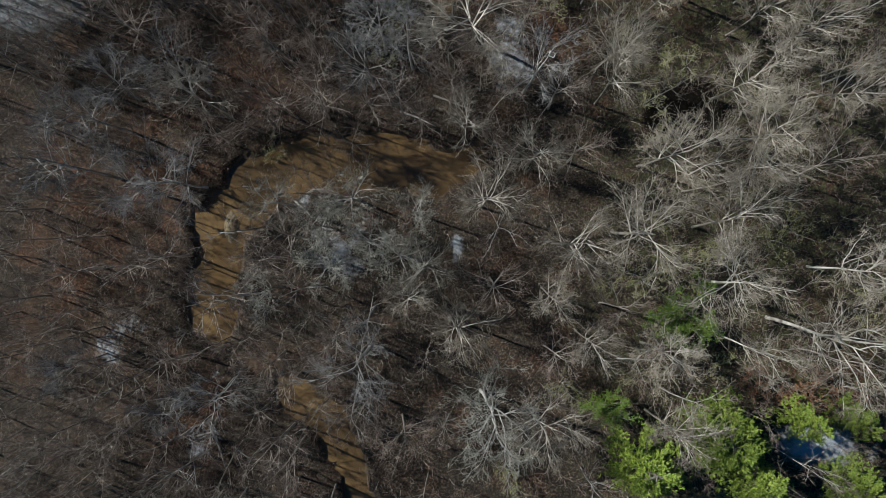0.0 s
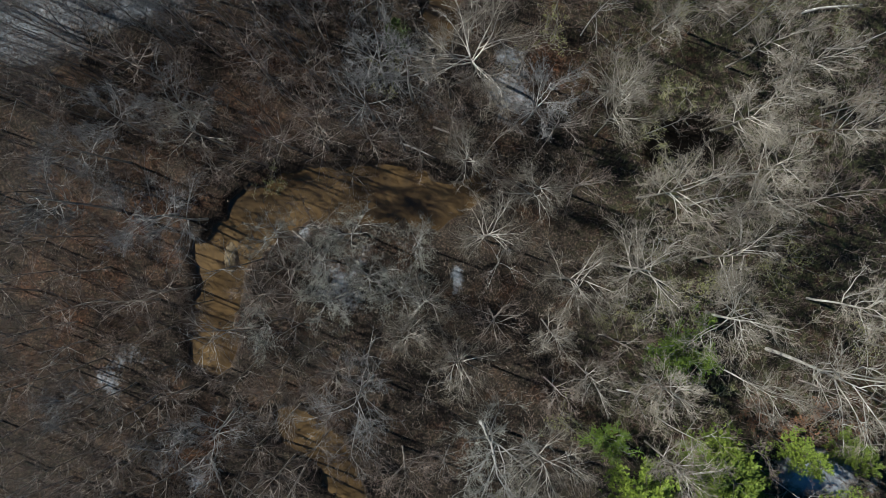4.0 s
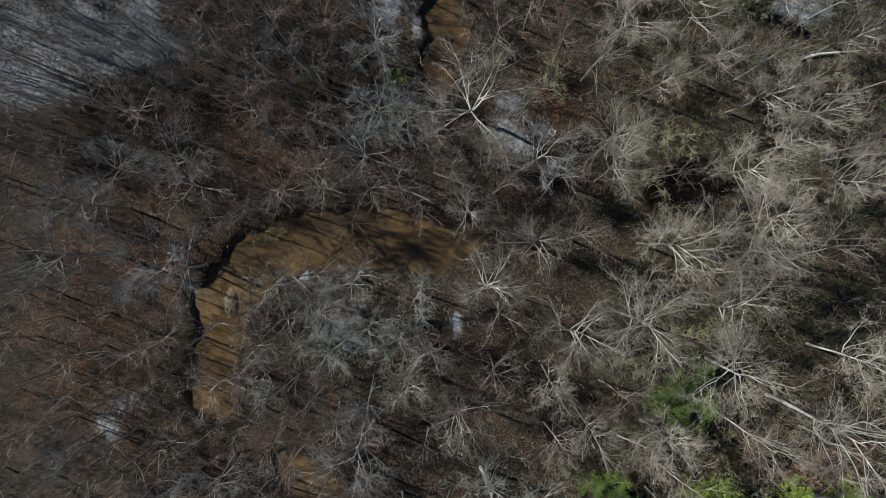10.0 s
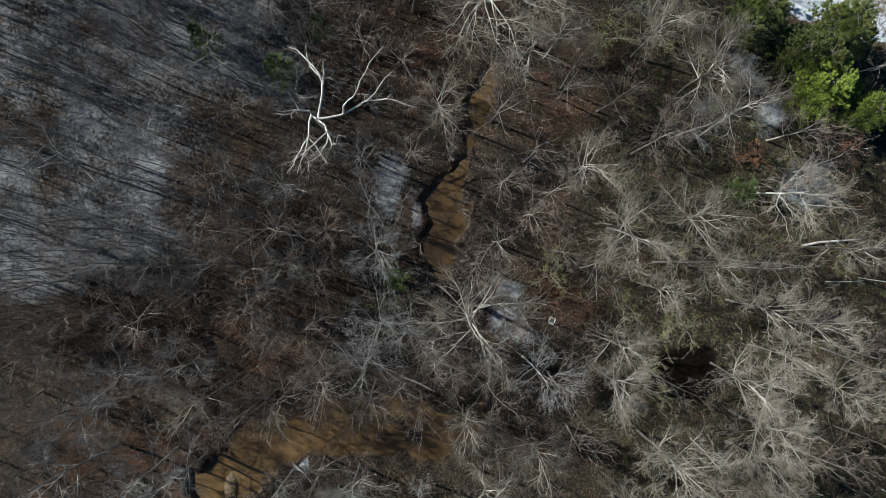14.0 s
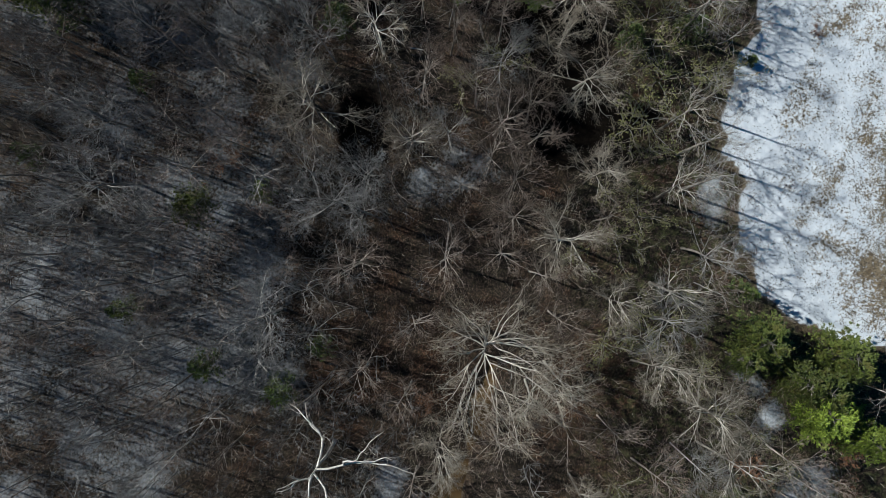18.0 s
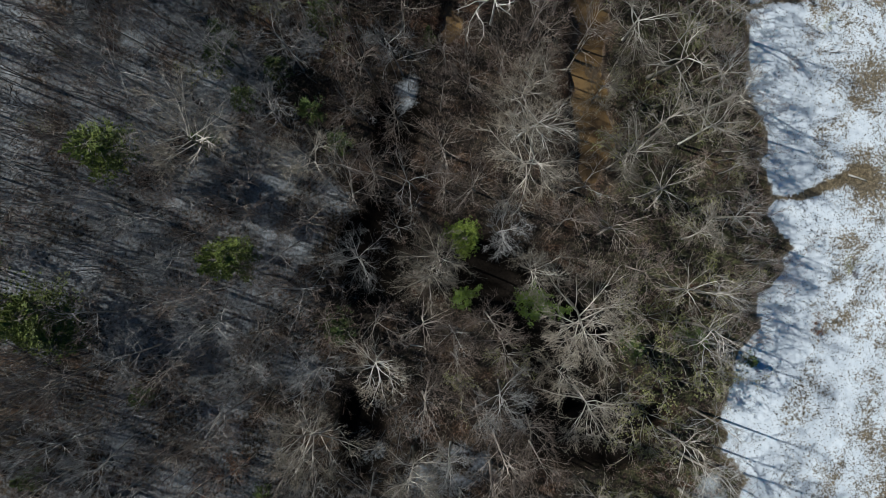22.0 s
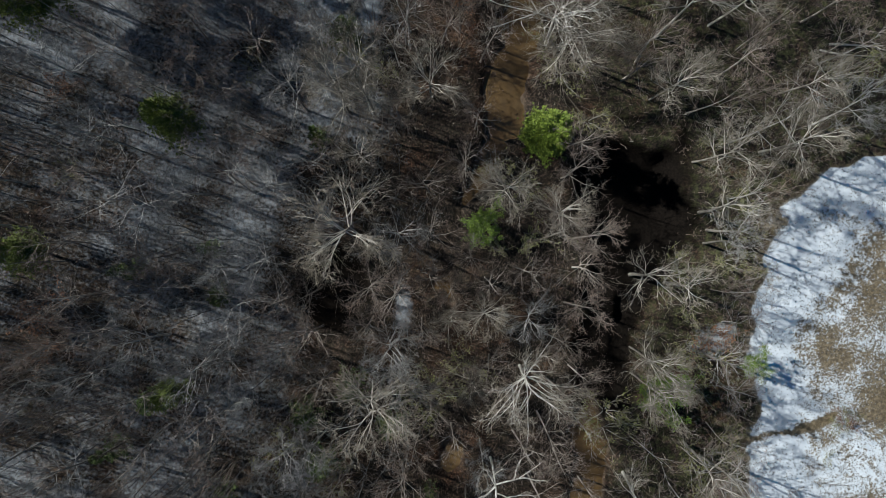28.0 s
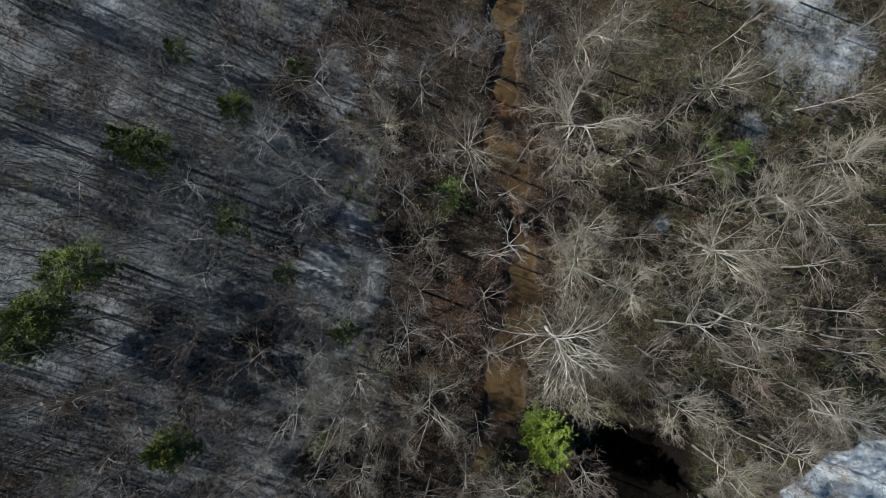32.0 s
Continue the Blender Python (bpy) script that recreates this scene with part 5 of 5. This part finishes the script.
def stubble(count, seed):
    """Dead grass and weed tufts that stand out of the field's snow, thick in patches."""
    rng = np.random.default_rng(seed)
    x, y = rng.uniform(38, 76, count), rng.uniform(62, 202, count)
    lush = 0.55 * wobble(x, y, 2.2, 3.1) + 0.35 * wobble(x, y, 0.7, 1.7)
    for px, py, r, much in STRAW:
        lush = lush + 0.9 * much * np.exp(-((x - px) ** 2 + (y - py) ** 2) / r ** 2)
    keep = (in_field(x, y) > 0.4) & (lush + rng.normal(0, 0.45, count) > 0.12)
    x, y = x[keep], y[keep]
    p = np.stack([x, y, ground_height(x, y) - 0.02], -1)
    up = rng.normal(0, 0.35, p.shape)
    up[:, 2] = 1
    me = mesh_of("stubble", [tufts(rng, p, unit(up), rng.uniform(0.08, 0.22, len(x)), 3, 0.17)], STRAW_LEAF, False)
    tagged(new("stubble", me), "dry brown grass tufts poking out of the snow", "grass", kind="stuff")


stubble(70000, 41)


def young_wood(name, label, material, count, seed, box, heights, spread, girth):
    """Young trees too many to count: each a thin stem with rising branches and twigs."""
    rng = np.random.default_rng(seed)
    x, y = rng.uniform(*box[0], count), rng.uniform(*box[1], count)
    keep = out_of_hollows(x, y) & (off_river(x, y) > 0.5) & (in_field(x, y) < -4) & (wobble(x, y, 6, seed) + rng.normal(0, 0.4, count) > -0.1)
    keep &= x + rng.normal(0, 5, count) + 6 * wobble(x, y, 8, 2.7) < box[0][1] - 9
    x, y = x[keep], y[keep]
    n = len(x)
    p = np.stack([x, y, ground_height(x, y) - 0.1], -1)
    tilt = rng.normal(0, 0.09, (n, 3))
    tilt[:, 2] = 1
    d, length = unit(tilt), rng.uniform(*heights, n)
    stems = cones(p, d, length, girth * length * rng.uniform(0.8, 1.2, n))
    e = np.repeat(np.arange(n), 8)
    turn = rng.uniform(0, 6.283, len(e))
    way = np.stack([np.cos(turn), np.sin(turn), rng.uniform(0.4, 1.6, len(e))], -1)
    q = p[e] + d[e] * (length[e] * rng.uniform(0.45, 0.93, len(e)))[:, None]
    reach = length[e] * spread * rng.uniform(0.6, 1.3, len(e))
    way = unit(way)
    limbs = cones(q, way, reach, girth * 0.4 * length[e], 2)
    k = np.repeat(np.arange(len(e)), 6)
    r = q[k] + way[k] * (reach[k] * rng.uniform(0.25, 0.95, len(k)))[:, None]
    twigs = cones(r, unit(way[k] + 0.9 * unit(rng.normal(0, 1, (len(k), 3)))), reach[k] * rng.uniform(0.25, 0.5, len(k)), np.full(len(k), 0.02), 2)
    tagged(new(name, mesh_of(name, [stems, limbs, twigs], material, False)), label, "young trees", kind="stuff")


young_wood("sapling_stand", "dense thin grey young trees on a snowy slope", TWIG_GREY, 5600, 21, ((-72, 2), (25, 280)), (8, 14), 0.16, 0.0055)
young_wood("pole_wood", "thin brown young trees over leaf litter", TWIG_BROWN, 4800, 22, ((-70, 80), (-48, 280)), (2, 6), 0.34, 0.007)
undergrowth("undergrowth", "brown dead stalks and thin saplings over leaf litter", TWIG_BROWN, 26000, 3, -0.15)
undergrowth("thicket", "pale grey stalks and thin saplings over leaf litter", TWIG_PALE, 14000, 5, 0.05)


def fallen_log(x, y, length, girth, turn, material, label):
    """A fallen trunk with a broken branch or two."""
    rng = np.random.default_rng(int(1000 + x * 7 + y * 3))
    c, s = math.cos(radians(turn)), math.sin(radians(turn))
    z = float(ground_height(np.array(x, float), np.array(y, float))) + girth * 0.7
    line = limb_line(rng, (x - c * length / 2, y - s * length / 2, z), (c, s, 0.03), length, 7, 0.05, 0.0)
    chunk = [tube(line, girth * (1 - np.linspace(0, 1, 8) * 0.6), 7)]
    root = new("fallen_log", mesh_of("fallen_log", chunk, material))
    for f in (0.55, 0.8):
        p, d = along(line, f)
        way = d + 0.8 * unit(np.array([*rng.normal(0, 1, 2), 0.5]))
        part("branch", mesh_of("branch", [tube(limb_line(rng, p, way, length * 0.22, 3, 0.15, 0), girth * 0.3 * np.array([1, 0.8, 0.6, 0.3]), 4)], material), root)
    return tagged(root, label, "log", "fallen logs")


def garden_chair(x, y, turn):
    """A broad white chair with arms."""
    root = new("garden_chair")
    z = float(ground_height(np.array(x, float), np.array(y, float))) + 0.05
    white = Nodes("white_paint", 0.5)
    white = white.done(white.ramp(white.noise(6, 4), (0.3, (0.6, 0.59, 0.56)), (0.7, (0.8, 0.8, 0.78))))
    grey = Nodes("dark_weathered_board", 0.8)
    grey = grey.done(grey.ramp(grey.noise(5, 5), (0.3, (0.06, 0.055, 0.05)), (0.7, (0.14, 0.13, 0.115))))

    def board(name, centre, size, material, tip=0.0):
        bm = bmesh.new()
        bmesh.ops.create_cube(bm, size=1.0)
        bmesh.ops.scale(bm, vec=size, verts=bm.verts)
        bmesh.ops.bevel(bm, geom=bm.edges[:], offset=0.015, segments=1, affect="EDGES")
        bmesh.ops.rotate(bm, matrix=Matrix.Rotation(tip, 3, "Y"), verts=bm.verts)
        bmesh.ops.translate(bm, vec=centre, verts=bm.verts)
        me = bpy.data.meshes.new(name)
        bm.to_mesh(me)
        bm.free()
        me.materials.append(material)
        part(name, me, root)

    board("seat", (0, 0, 0.4), (0.62, 0.78, 0.05), grey)
    board("backrest", (-0.45, 0, 0.72), (0.06, 0.95, 0.75), white, -0.45)
    for side in (-1, 1):
        board("armrest", (0.02, 0.46 * side, 0.62), (0.85, 0.13, 0.05), white)
        for front in (-0.28, 0.36):
            board("leg", (front, 0.44 * side, 0.3), (0.08, 0.06, 0.6), white)
    board("front_rail", (0.44, 0, 0.4), (0.07, 0.8, 0.09), white)
    root.matrix_basis = Matrix.Translation((x, y, z)) @ Matrix.Rotation(radians(turn), 4, "Z") @ Matrix.Scale(0.85, 4)
    tagged(root, "white armchair abandoned in brown leaf litter", "chair")


garden_chair(15.4, 27.5, 65)
fallen_log(-20, 5.8, 4.0, 0.16, -45, BARK_PALE, "pale fallen log on a snowy river bank")
fallen_log(-31.5, -27.5, 7.0, 0.2, -60, BARK_BROWN, "dark fallen log across the stream's bank")
fallen_log(-29.5, -28.5, 6.0, 0.16, -38, BARK_GREY, "grey fallen log across the stream's bank")
fallen_log(-33.5, -26.0, 4.5, 0.14, 20, BARK_BROWN, "dark fallen log in wet leaf litter")
fallen_log(55, 38.6, 8.5, 0.2, 8, BARK_WHITE, "long white fallen trunk under bare trees")
fallen_log(57, 33.1, 5.5, 0.1, 3, BARK_WHITE, "thin white fallen trunk under bare trees")
fallen_log(-3, 109.1, 3.4, 0.1, -12, BARK_WHITE, "thin white fallen branch on leaf litter")
fallen_log(59, 213.9, 8.5, 0.18, 3, BARK_PALE, "long pale fallen trunk under bare trees")
fallen_log(57.5, 211.7, 8.5, 0.16, -16, BARK_PALE, "long pale fallen trunk under bare trees")
for x, y, height, kind in ((46, -19, 5.5, "russet"), (49, -20.3, 5, "russet"), (52.5, -19.3, 5.5, "russet"), (55.5, -20.4, 5, "russet"), (43.5, -18.2, 4.5, "russet"), (56.7, 160.8, 2.2, "russet"), (57.4, 161.6, 2.0, "brush"), (55.8, 160.3, 1.8, "olive"), (57.9, 120.5, 1.5, "brush"), (51.9, 123.3, 1.2, "brush"), (52.6, 124.4, 1.0, "brush"),
                           (49.4, 150, 1.2, "brush"), (50.2, 148.8, 1.1, "brush"), (52.7, 154, 0.9, "brush"), (53.4, 112, 1.0, "russet")):
    plant(kind, x, y, height, 0.8 + 0.3 * height)
fallen_log(58.7, 133.2, 2.6, 0.16, -20, BARK_BONE, "pale log in a ditch of the snowy field")
fallen_log(56.5, 151.1, 2.8, 0.07, 2, BARK_BROWN, "thin dark pole lying on the snowy field")
fallen_log(1.5, 20.3, 6.5, 0.18, -28, BARK_BROWN, "dark fallen trunk at the pool's edge")
fallen_log(-3.5, 18.6, 5.5, 0.15, -20, BARK_GREY, "grey fallen trunk at the pool's edge")
for root, m in first.items():
    root.matrix_basis = m
